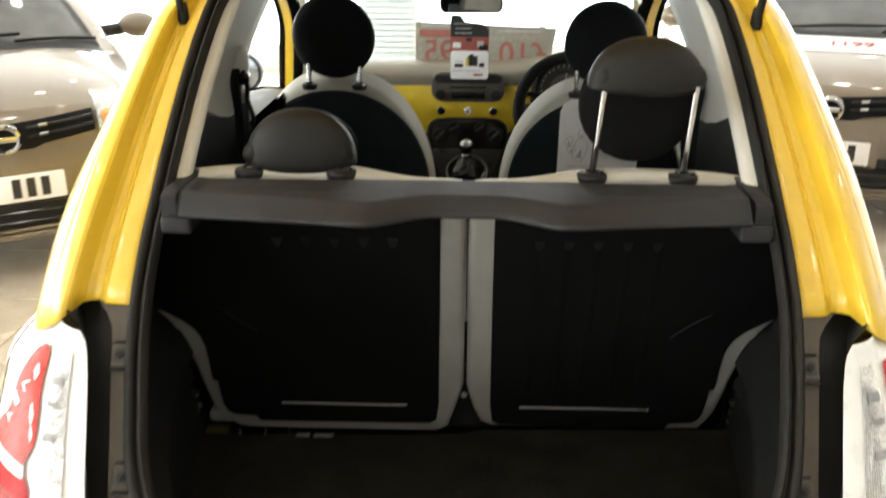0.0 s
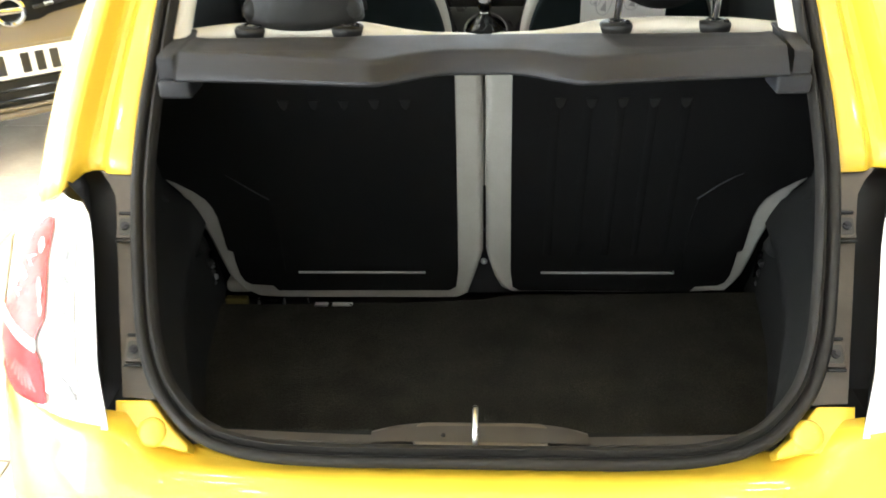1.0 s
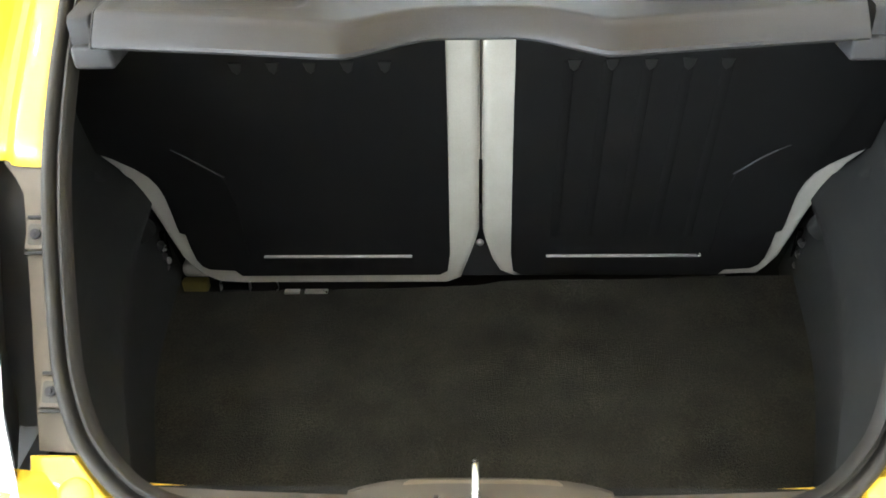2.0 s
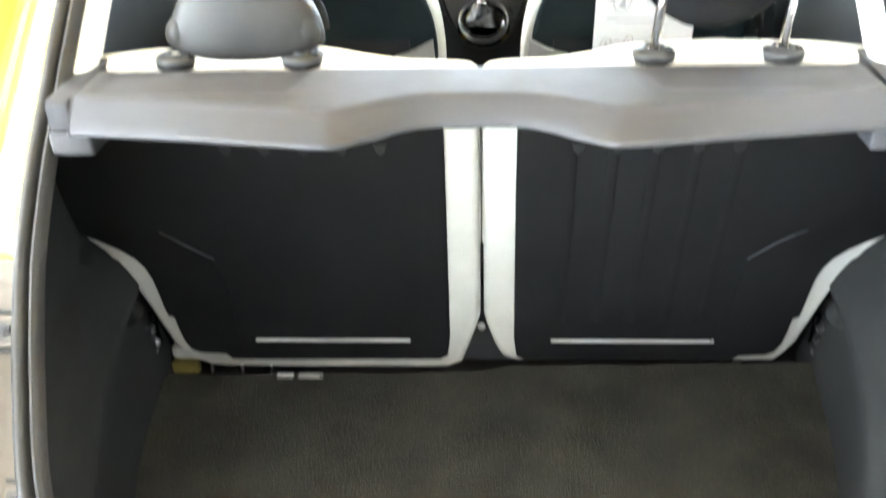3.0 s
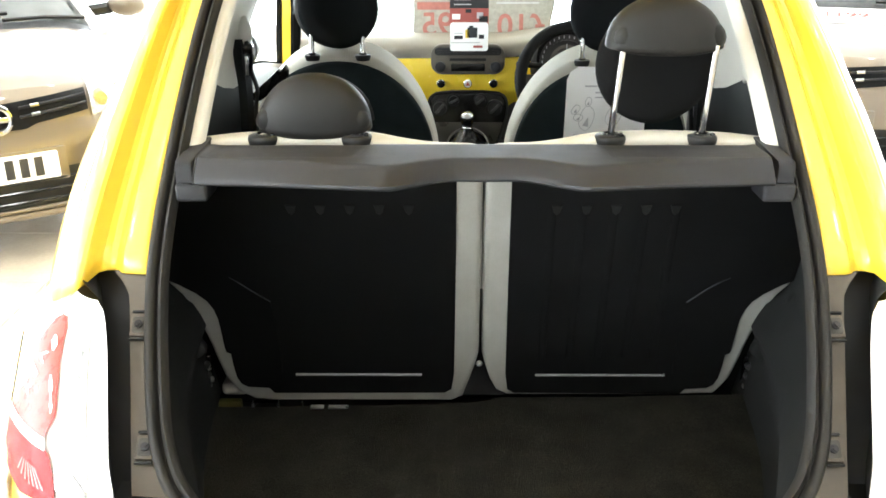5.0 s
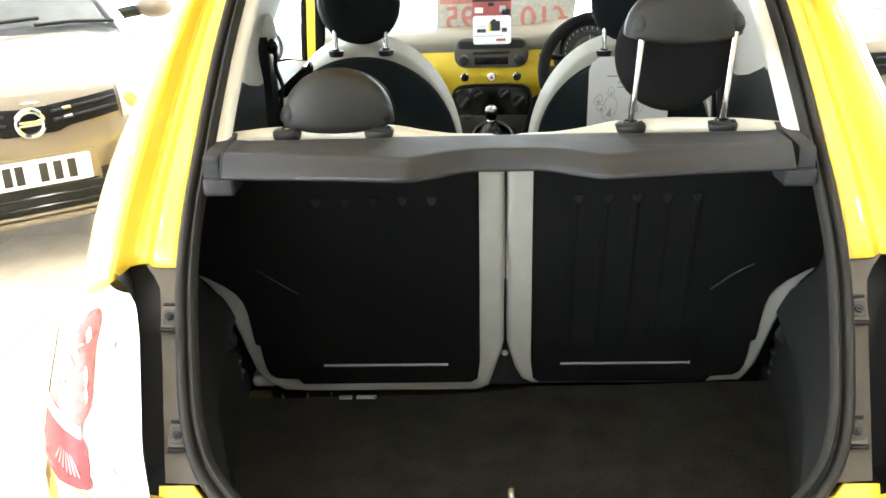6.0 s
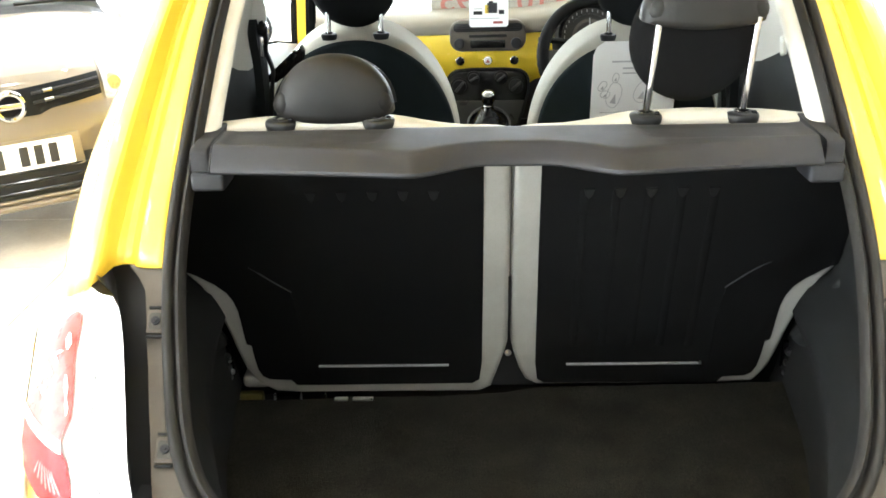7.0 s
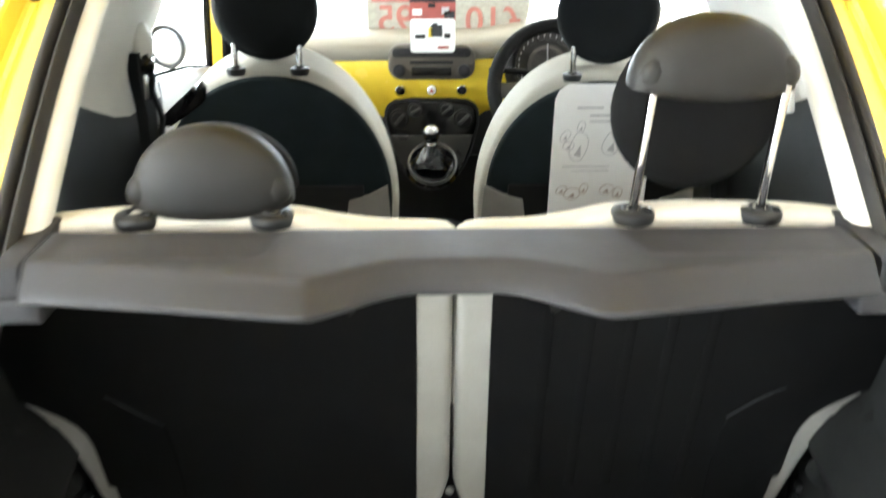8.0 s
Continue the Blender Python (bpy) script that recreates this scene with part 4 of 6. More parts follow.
for s in (-1, 1):
    # cream pillar strip inside the seal
    path = [(s * (xs(z) - 0.029), oy(z) + 0.012, z) for z in [1.118 + 0.33 * k / 12 for k in range(13)]]
    rows = [[(p[0], p[1] - 0.006, p[2]), (p[0] - s * 0.010, p[1] - 0.003, p[2]), (p[0] - s * 0.018, p[1] + 0.004, p[2]), (p[0] - s * 0.021, p[1] + 0.018, p[2] - 0.002), (p[0] - s * 0.012, p[1] + 0.06, p[2])] for p in path]
    part("rear_pillar_trim", sheet(rows), CREAM_PLASTIC, car, "cream plastic trim of the rear pillar", smooth=60)
    # dark lower quarter trim and cream upper quarter trim up to the door pillar
    rows = []
    for k in range(25):
        row = []
        for x, y in ((0.603, 1.56), (0.611, 1.65), (0.618, 1.75), (0.621, 1.85), (0.620, 1.95), (0.618, 2.05), (0.611, 2.12), (0.604, 2.18), (0.597, 2.24), (0.592, 2.31), (0.591, 2.40), (0.596, 2.50), (0.66, 2.53)):
            z = 0.60 + (trim_split(y) - 0.60) * k / 24
            # soft folds in the cloth, fading towards its stitched upper edge
            fold = 0.007 * math.sin(17 * (z + 0.55 * y) + 0.6) * math.sin(math.pi * min(1.0, k / 24 * 1.02)) if y < 2.3 else 0.0
            row.append((s * (x - fold - tumble(z)), max(y, oy(z) + 0.09), z))
        rows.append(row)
    part("lower_quarter_trim", sheet(rows), TRIM_FABRIC, car, "dark padded trim of the rear quarter", smooth=70)
    rows = []
    for k in range(11):
        row = []
        for x, y, df in ((0.600, 1.56, 0.0), (0.608, 1.65, 0.0), (0.615, 1.75, 0.0), (0.618, 1.85, 0.0), (0.617, 1.95, 0.0), (0.613, 2.05, 0.0), (0.604, 2.12, 0.25), (0.595, 2.18, 0.6), (0.586, 2.24, 1.0), (0.584, 2.31, 1.0), (0.63, 2.35, 1.0)):
            low = trim_split(y) - (0.012 if y < 2.33 else 0.0)
            z = low + (1.442 - low) * k / 10
            row.append((s * (x - tumble(z)), max(y, oy(z) + 0.09) + df * 0.20 * max(0, z - 1.142) / 0.3, z))
        rows.append(row)
    part("upper_quarter_trim", sheet(rows), CREAM_PLASTIC, car, "cream plastic trim of the door pillar", smooth=60)
    if s > 0:
        part("trim_clip", box(0, 0, 0, 0.010, 0.022, 0.042, 0.004, Matrix.Translation((0.590, 2.030, 1.176)) @ Matrix.Rotation(radians(-20), 4, "X")), CREAM_PLASTIC, car, "small cream trim clip")
    # seat belt anchor, webbing and buckle tongue
    anchor = part("belt_anchor", lathe([(0.001, 0.030), (0.014, 0.028), (0.022, 0.016), (0.025, 0.0), (0.024, -0.018), (0.015, -0.03), (0.001, -0.032)], Matrix.Translation((s * 0.567, 2.29, 1.234)) @ Matrix.Diagonal((1.0, 1.0, 1.22, 1)), 24), CREAM_PLASTIC, car, "cream seat belt anchor cover", smooth=80)
    web = smooth_line([(s * 0.570, 2.275, 1.215), (s * 0.569, 2.27, 1.17), (s * 0.565, 2.275, 1.10), (s * 0.563, 2.26, 1.0), (s * 0.57, 2.24, 0.85), (s * 0.58, 2.23, 0.65)], 5)
    part("belt_webbing", sweep(web, [(-0.012, -0.024), (0.008, -0.024), (0.012, 0.024), (-0.008, 0.024)], (0, 1, 0.01)), BLACK_FABRIC, anchor, "black webbing")
    tail = smooth_line([(s * 0.553, 2.268, 1.212), (s * 0.543, 2.270, 1.172), (s * 0.547, 2.272, 1.140), (s * 0.535, 2.272, 1.095), (s * 0.540, 2.272, 1.06), (s * 0.550, 2.262, 0.96)], 5)
    part("belt_tail", sweep(tail, [(-0.004, -0.007), (0.004, -0.007), (0.004, 0.007), (-0.004, 0.007)], (0, 1, 0.01)), BLACK_FABRIC, anchor, "hanging fold of black webbing")
    part("belt_loop", box(s * 0.560, 2.272, 1.193, 0.044, 0.026, 0.026, 0.006), BLACK_GLOSS, anchor, "black belt guide under the cover")
    part("belt_tongue", box(s * 0.551, 2.262, 1.155, 0.010, 0.032, 0.05, 0.004), CHROME, anchor, "chrome belt tongue")
    # door top: sill, painted frame with black seals, window glass
    door = new("door")
    door.parent = car
    door["label"] = "front door with cream sill trim and painted window frame"
    part("door_trim", sweep([(s * 0.700, 2.34, 1.086), (s * 0.700, 2.83, 1.042), (s * 0.700, 3.12, 1.004), (s * 0.698, 3.256, 0.978), (s * 0.68, 3.44, 0.945)], [(-0.05, -0.36), (-0.05, -0.01), (-0.03, 0.012), (0.03, 0.012), (0.05, -0.01), (0.05, -0.36)], (0, 0, 1)), DOOR_SHADED, door, "pale door trim", smooth=60)
    part("sill_seal", tube([(s * 0.700, 2.40, 1.096), (s * 0.700, 2.83, 1.057), (s * 0.700, 3.12, 1.019), (s * 0.698, 3.256, 0.993), (s * 0.69, 3.36, 0.974)], 0.005, 8), DOOR_SEAL, door, "black window sill seal")
    front = [(s * 0.662, 3.40, 0.915), (s * 0.655, 3.37, 0.985), (s * 0.638, 3.32, 1.119), (s * 0.620, 3.25, 1.211), (s * 0.610, 3.14, 1.297), (s * 0.600, 2.98, 1.366), (s * 0.592, 2.75, 1.402), (s * 0.590, 2.40, 1.41)]
    fl = smooth_line(front, 5)
    part("window_frame", sweep(fl, [(-0.015, -0.015), (0.015, -0.015), (0.015, 0.015), (-0.015, 0.015)], (s, 0, 0.35)), YELLOW, door, "yellow painted window frame")
    for dx in (-0.027, 0.022):
        part("frame_seal", sweep([Vector(p) + Vector((s * dx, 0.004, dx * 0.35)) for p in fl], circle(0.020, 8), (s, 0, 0.35)), DOOR_SEAL, door)
    rows = []
    for k in range(6):
        z = 0.99 + 0.44 * k / 5
        tum = 0.115 * (k / 5) ** 1.3
        rows.append([(s * (0.675 - tum), 2.36 + 0.12 * k / 5, z), (s * (0.675 - tum), 2.7, z), (s * (0.672 - tum), 3.36 - 0.42 * (k / 5) ** 1.6, z)])
    g = part("window_pane", sheet(rows), SCREEN_GLASS, door, smooth=60)
    g.visible_shadow = False
    # door mirror, round glass facing back
    mx_ = Matrix.Translation((s * 0.866, 3.56, 0.997)) @ Matrix.Rotation(radians(s * 8), 4, "Z") @ Matrix.Rotation(radians(-90), 4, "X") @ Matrix.Diagonal((0.80, 0.90, 0.9, 1))
    mir = part("door_mirror", lathe([(0.001, 0.09), (0.04, 0.085), (0.068, 0.06), (0.080, 0.02), (0.081, 0.0), (0.076, -0.005), (0.067, -0.004), (0.064, 0.004)], mx_, 24), BLACK_PLASTIC, door, "round black door mirror")
    part("mirror_glass", lathe([(0.001, -0.001), (0.035, 0.0), (0.065, 0.003), (0.065, 0.008), (0.001, 0.008)], mx_, 24), DOOR_MIRROR_GLASS, mir)
    part("mirror_foot", box(s * 0.80, 3.58, 0.905, 0.10, 0.05, 0.03, 0.012), BLACK_PLASTIC, mir)

    part("door_arch_trim", sweep(smooth_line([(s * 0.592, 2.38, 1.10), (s * 0.615, 2.40, 1.20), (s * 0.652, 2.43, 1.30), (s * 0.632, 2.45, 1.362), (s * 0.585, 2.48, 1.405), (s * 0.515, 2.54, 1.435)], 6), [(-0.022, -0.02), (0.022, -0.02), (0.026, 0.0), (0.022, 0.02), (-0.022, 0.02)], (0.01, 1, 0)), CREAM_PLASTIC, car, "cream arched trim round the door opening", smooth=60)
    part("cant_rail", sweep(smooth_line([(s * 0.52, 2.36, 1.42), (s * 0.54, 2.6, 1.418), (s * 0.548, 2.85, 1.402), (s * 0.560, 3.02, 1.372), (s * 0.580, 3.14, 1.32)], 5), [(-0.03, -0.02), (0.03, -0.02), (0.03, 0.025), (-0.03, 0.025)], (s, 0, 0.3)), CREAM_PLASTIC, car, "cream trim over the door window", smooth=60)

# roof lining, roof skin, windscreen pillars
rows, skin = [], []
for k in range(13):
    y = 1.93 + 1.15 * k / 12
    zc = 1.462 + 0.012 * math.sin(math.pi * k / 12)
    rows.append([(u * 0.53, y, zc - 0.05 * abs(u) ** 3) for u in [-1 + 2 * j / 12 for j in range(13)]])
    skin.append([(u * 0.585, y - 0.03 + 0.06 * k / 12, zc + 0.03 - 0.06 * abs(u) ** 3.5) for u in [-1 + 2 * j / 16 for j in range(17)]])
part("roof_lining", sheet(rows), LINING, car, "pale fabric roof lining", smooth=70)
part("roof", sheet(skin), YELLOW, car, "glossy yellow roof", smooth=70)
for s in (-1, 1):
    pil = smooth_line([(s * 0.545, 3.06, 1.44), (s * 0.60, 3.30, 1.33), (s * 0.655, 3.55, 1.17), (s * 0.69, 3.78, 1.0)], 5)
    part("windscreen_pillar", sweep(pil, [(-0.03, -0.022), (0.03, -0.022), (0.035, 0.015), (-0.03, 0.022)], (0, 0.6, 0.8)), CREAM_PLASTIC, car, "cream windscreen pillar")
    part("roof_rail", sweep([(s * 0.56, 1.86, 1.44), (s * 0.565, 2.4, 1.458), (s * 0.56, 3.08, 1.445)], [(-0.03, -0.03), (0.03, -0.03), (0.03, 0.03), (-0.03, 0.03)], (0, 0, 1)), YELLOW, car)
part("roof_header", box(0, 1.93, 1.478, 1.08, 0.10, 0.03, 0.01), YELLOW, car)
rows = []
for k in range(9):
    t = k / 8
    rows.append([(u * (0.55 + 0.13 * t), 3.08 + 0.72 * t + 0.06 * (1 - u * u) * t, 1.452 - 0.45 * t + 0.02 * (1 - u * u)) for u in [-1 + 2 * j / 10 for j in range(11)]])
g = part("windscreen", sheet(rows), SCREEN_GLASS, car, "clear curved windscreen", smooth=70)
g.visible_shadow = False

# ---- dashboard ----
dash = new("dashboard")
dash.parent = car
dash["label"] = "yellow painted dashboard with a beige top and black controls"
DY = 3.33
top = []
for k in range(29):
    u = -1 + 2 * k / 28
    bow = 0.05 * u * u
    hump = 0.05 * math.exp(-((u * 0.60 - 0.36) / 0.17) ** 4)
    zt = 1.040 + 0.016 * (1 - u * u) + hump * 0.5
    top.append([(u * 0.60, DY - 0.055 + bow, zt - 0.050), (u * 0.60, DY - 0.066 + bow, zt - 0.022), (u * 0.60, DY - 0.05 + bow, zt), (u * 0.61, DY + 0.05 + bow, zt + 0.012), (u * 0.66, DY + 0.20, zt + 0.006), (u * 0.68, DY + 0.42, zt - 0.018), (u * 0.68, DY + 0.50, zt - 0.08)])
part("dash_top", sheet(top), DASH_BEIGE, dash, "beige soft dash top", smooth=60)
face = []
for k in range(29):
    u = -1 + 2 * k / 28
    bow = 0.05 * u * u
    zt = 0.993 + 0.016 * (1 - u * u)
    low = interp(abs(u), [(0, 0.80), (0.2, 0.80), (0.29, 0.835), (0.42, 0.858), (1, 0.88)])
    face.append([(u * 0.60, DY - 0.048 + bow, zt), (u * 0.60, DY - 0.056 + bow, zt - 0.03), (u * 0.60, DY - 0.050 + bow, (zt + low) / 2), (u * 0.60, DY - 0.035 + bow, low + 0.01), (u * 0.60, DY - 0.01 + bow, low - 0.015)])
part("dash_panel", sheet(face[2:-2]), YELLOW_DASH, dash, "glossy yellow dash panel", smooth=60)
for s in (-1, 1):
    part("dash_end", box(s * 0.567, DY + 0.01, 0.93, 0.075, 0.10, 0.17, 0.03, seg=3), CREAM_PLASTIC, dash, "cream end of the dashboard", smooth=60)
part("dash_lower", box(0, DY + 0.03, 0.78, 1.34, 0.12, 0.18, 0.03), BLACK_PLASTIC, dash, "black lower dash")
FM = Matrix.Translation((0.004, DY - 0.06, 0)) @ Matrix.Rotation(radians(90), 4, "X")
radio = part("radio", plate(rounded(0.262, 0.106, 0.040, 6, 0, 1.003), 0.03, FM @ Matrix.Translation((0, 0, 0.012)), 0.006, 3), RADIO_BROWN, dash, "grey-brown radio and air vent unit")
part("vent", plate(rounded(0.235, 0.028, 0.012, 4, 0, 1.032), 0.004, FM @ Matrix.Translation((0, 0, 0.015)), 0.001), BLACK_PLASTIC, radio)
for k in range(4):
    part("vent_slat", box(0, 1.023 + 0.006 * k, 0.0165, 0.225, 0.0018, 0.004, 0, FM), GREY_PLASTIC, radio)
part("cassette_slot", plate(rounded(0.12, 0.028, 0.004, 3, 0, 0.976), 0.004, FM @ Matrix.Translation((0, 0, 0.0155)), 0.001), BLACK_GLOSS, radio)
part("key_row", plate(rounded(0.13, 0.010, 0.003, 3, 0, 1.003), 0.004, FM @ Matrix.Translation((0, 0, 0.0155)), 0.001), BLACK_PLASTIC, radio)
for x in (-0.098, 0.098):
    part("radio_knob", lathe([(0.019, 0.0), (0.018, 0.010), (0.015, 0.012), (0.001, 0.012)], FM @ Matrix.Translation((x, 0.978, 0.012)), 20), GREY_PLASTIC, radio)
for x, hz in ((-0.096, 0), (0.0, 1), (0.092, 0)):
    b = part("dash_button", lathe([(0.018, 0.0), (0.018, 0.005), (0.0145, 0.008), (0.013, 0.005)], FM @ Matrix.Translation((x, 0.917, 0.004)) @ Matrix.Diagonal((0.86, 0.86, 1.0, 1.0)), 20), CHROME, dash, "round chrome-ringed button")
    part("button_cap", lathe([(0.0135, 0.003), (0.0125, 0.008), (0.001, 0.009)], FM @ Matrix.Translation((x, 0.917, 0.006)), 20), PAPER if hz else BLACK_GLOSS, b)
    if hz:
        part("hazard_mark", plate([(-0.008, -0.006), (0.008, -0.006), (0, 0.008)], 0.001, FM @ Matrix.Translation((x, 0.917, 0.0165))), PRINT_RED, b)
hv = [(-0.142, 0.82), (-0.138, 0.862), (-0.115, 0.884), (-0.06, 0.890), (0.06, 0.890), (0.115, 0.884), (0.138, 0.862), (0.142, 0.82), (0.132, 0.775), (0.122, 0.735), (0.102, 0.685), (0.070, 0.638), (0.034, 0.608), (0, 0.600), (-0.034, 0.608), (-0.070, 0.638), (-0.102, 0.685), (-0.122, 0.735), (-0.132, 0.775)]
rim_line = [FM @ Vector((x, z, 0.017)) for x, z in hv]
part("console_rim", tube(smooth_line(rim_line, 3, True), 0.004, 6, (0, 1, 0.02), closed=True), GREY_PLASTIC, dash, "grey console rim", smooth=60)
console = part("heater_console", plate(hv[::-1], 0.06, FM @ Matrix.Translation((0, 0, 0.018)), 0.010, 3), BLACK_GLOSS, dash, "black rounded heater and gear console", smooth=60)
lower = [(x, z) for x, z in hv if z < 0.78]
part("console_lower", plate([(x * 0.96, z + 0.004) for x, z in lower][::-1], 0.010, FM @ Matrix.Translation((0, 0, 0.0225)), 0.003), CONSOLE_GREY, console, "dark grey lower console plate", smooth=50)
for x, z, r, turn in ((-0.100, 0.832, 0.025, -40), (-0.050, 0.860, 0.019, -60), (0.045, 0.860, 0.019, -50), (0.097, 0.832, 0.025, -45)):
    kb = part("heater_knob", lathe([(r + 0.005, 0.0), (r + 0.005, 0.004), (r, 0.006), (r * 0.92, 0.016), (0.001, 0.017)], FM @ Matrix.Translation((x, z, 0.018)), 20), BLACK_PLASTIC, console)
    part("knob_grip", box(0, 0, 0.036, r * 0.4, r * 1.7, 0.010, 0.002, FM @ Matrix.Translation((x, z, 0)) @ Matrix.Rotation(radians(turn), 4, "Z")), DARK_STEEL, kb)
for x in (-0.095, 0.098):
    part("switch", plate(rounded(0.032, 0.022, 0.004, 3, x, 0.765), 0.004, FM @ Matrix.Translation((0, 0, 0.021)), 0.001), GREY_PLASTIC, console)
# gear lever
part("gaiter_ring", tube([(0.004 + 0.072 * math.cos(a), 3.14 + 0.060 * math.sin(a), 0.724 + 0.046 * math.sin(a)) for a in [2 * math.pi * k / 28 for k in range(28)]], 0.0038, 8, (0, -0.5, 0.86), closed=True), DARK_STEEL, console, "chrome gaiter ring")
part("gaiter_base", lathe([(0.080, -0.03), (0.072, 0.0), (0.066, 0.004), (0.001, 0.004)], Matrix.Translation((0.004, 3.15, 0.722)) @ Matrix.Rotation(radians(30), 4, "X"), 24), BLACK_GLOSS, console)
folds = []
for k in range(13):
    t = k / 12
    r = interp(t, [(0, 0.062), (0.25, 0.050), (0.5, 0.036), (0.75, 0.022), (1, 0.012)])
    folds.append([(r * math.cos(a) * (1 + 0.13 * math.sin(5 * a + 7 * t)), 3.12 - 0.012 * t + r * math.sin(a) * (1 + 0.10 * math.sin(4 * a - 6 * t)), 0.728 + 0.072 * t + 0.005 * math.sin(3 * a + 15 * t) * (1 - t)) for a in [2 * math.pi * j / 32 for j in range(32)]])
part("gaiter", sheet(folds, closed_u=True), BLACK_GLOSS, console, "creased black leather gear gaiter", smooth=60)
part("gear_stem", tube([(0, 3.11, 0.775), (0, 3.09, 0.805)], 0.009, 10), CHROME, console)
part("gear_knob", lathe([(0.001, -0.026), (0.014, -0.024), (0.022, -0.010), (0.025, 0.004), (0.022, 0.018), (0.012, 0.025), (0.001, 0.026)], Matrix.Translation((0, 3.08, 0.828)), 20), BLACK_GLOSS, console, "glossy black gear knob with chrome cap", smooth=80)
part("knob_collar", tube([(0.016 * math.cos(a), 3.078 + 0.016 * math.sin(a), 0.803) for a in [2 * math.pi * k / 20 for k in range(20)]], 0.004, 8, (0, 0, 1), closed=True), CHROME, console)
part("knob_cap", lathe([(0.0205, 0.0195), (0.015, 0.025), (0.001, 0.0285)], Matrix.Translation((0, 3.08, 0.828)) @ Matrix.Rotation(radians(25), 4, "X"), 18), CHROME, console)

part("centre_tunnel", box(0, 2.65, 0.42, 0.22, 1.1, 0.24, 0.05), BLACK_PLASTIC, car, "black centre tunnel")
part("bulkhead", box(0, 3.50, 0.66, 1.34, 0.04, 0.70), BLACK_PLASTIC, car, smooth=0)

# steering wheel and instruments
sw = new("steering_wheel")
sw.parent = car
sw["label"] = "black three-spoke steering wheel"
WM = Matrix.Translation((0.350, 2.98, 0.982)) @ Matrix.Rotation(radians(64), 4, "X")
part("wheel_rim", tube([WM @ Vector((0.180 * math.cos(2 * math.pi * k / 48), 0.180 * math.sin(2 * math.pi * k / 48), 0)) for k in range(48)], 0.0195, 12, WM.to_3x3() @ Vector((0, 0, 1)), closed=True), WHEEL_BLACK, sw, "", smooth=80)
part("hub", lathe([(0.001, 0.012), (0.05, 0.010), (0.072, -0.004), (0.075, -0.04), (0.03, -0.10), (0.03, -0.3)], WM, 24), WHEEL_BLACK, sw, "", smooth=50)
for a in (0, 180, 270):
    part("spoke", box(0.118, 0, -0.012, 0.115, 0.045 if a != 270 else 0.06, 0.016, 0.006, WM @ Matrix.Rotation(radians(a), 4, "Z")), SILL_GREY if a != 0 else MOUNT_PLASTIC, sw)
part("hub_ring", tube([WM @ Vector((0.040 * math.cos(2 * math.pi * k / 28), 0.040 * math.sin(2 * math.pi * k / 28), 0.013)) for k in range(28)], 0.003, 8, WM.to_3x3() @ Vector((0, 0, 1)), closed=True), CHROME, sw)
for s in (-1, 1):
    part("stalk", tube([(0.35 + s * 0.03, 3.06, 1.0), (0.35 + s * 0.12, 3.04, 1.02), (0.35 + s * 0.19, 3.03, 1.025)], 0.009, 8), WHEEL_BLACK, sw)
part("column_stalk", sweep([(0.325, 2.95, 1.045), (0.36, 2.945, 1.050), (0.40, 2.945, 1.050)], [(-0.010, -0.008), (0.010, -0.008), (0.010, 0.008), (-0.010, 0.008)], (0, 0, 1)), CREAM_PLASTIC, sw, "pale column stalk")
IM = Matrix.Translation((0.345, 3.20, 1.005)) @ Matrix.Rotation(radians(70), 4, "X")
dial = part("instrument_dial", lathe([(0.12, -0.08), (0.118, 0.02), (0.108, 0.035), (0.10, 0.028), (0.095, 0.0), (0.001, 0.0)], IM, 36), WHEEL_BLACK, dash, "round black instrument dial with pale rings", smooth=40)
for r0, r1 in ((0.074, 0.094), (0.048, 0.058)):
    part("dial_ring", lathe([(r0, 0.001), (r0, 0.004), (r1, 0.004), (r1, 0.001)], IM, 36), MOUNT_PLASTIC if r1 < 0.07 else CONSOLE_GREY, dial)
for k in range(24):
    a = radians(-140 + 280 * k / 23)
    part("dial_tick", box(0.085 * math.sin(a), 0.085 * math.cos(a), 0.0055, 0.003, 0.009, 0.001, 0, IM), PRINT_GREY, dial, smooth=0)
part("dial_needle", box(0.0, 0.03, 0.007, 0.003, 0.06, 0.002, 0, IM), PRINT_GREY, dial, smooth=0)


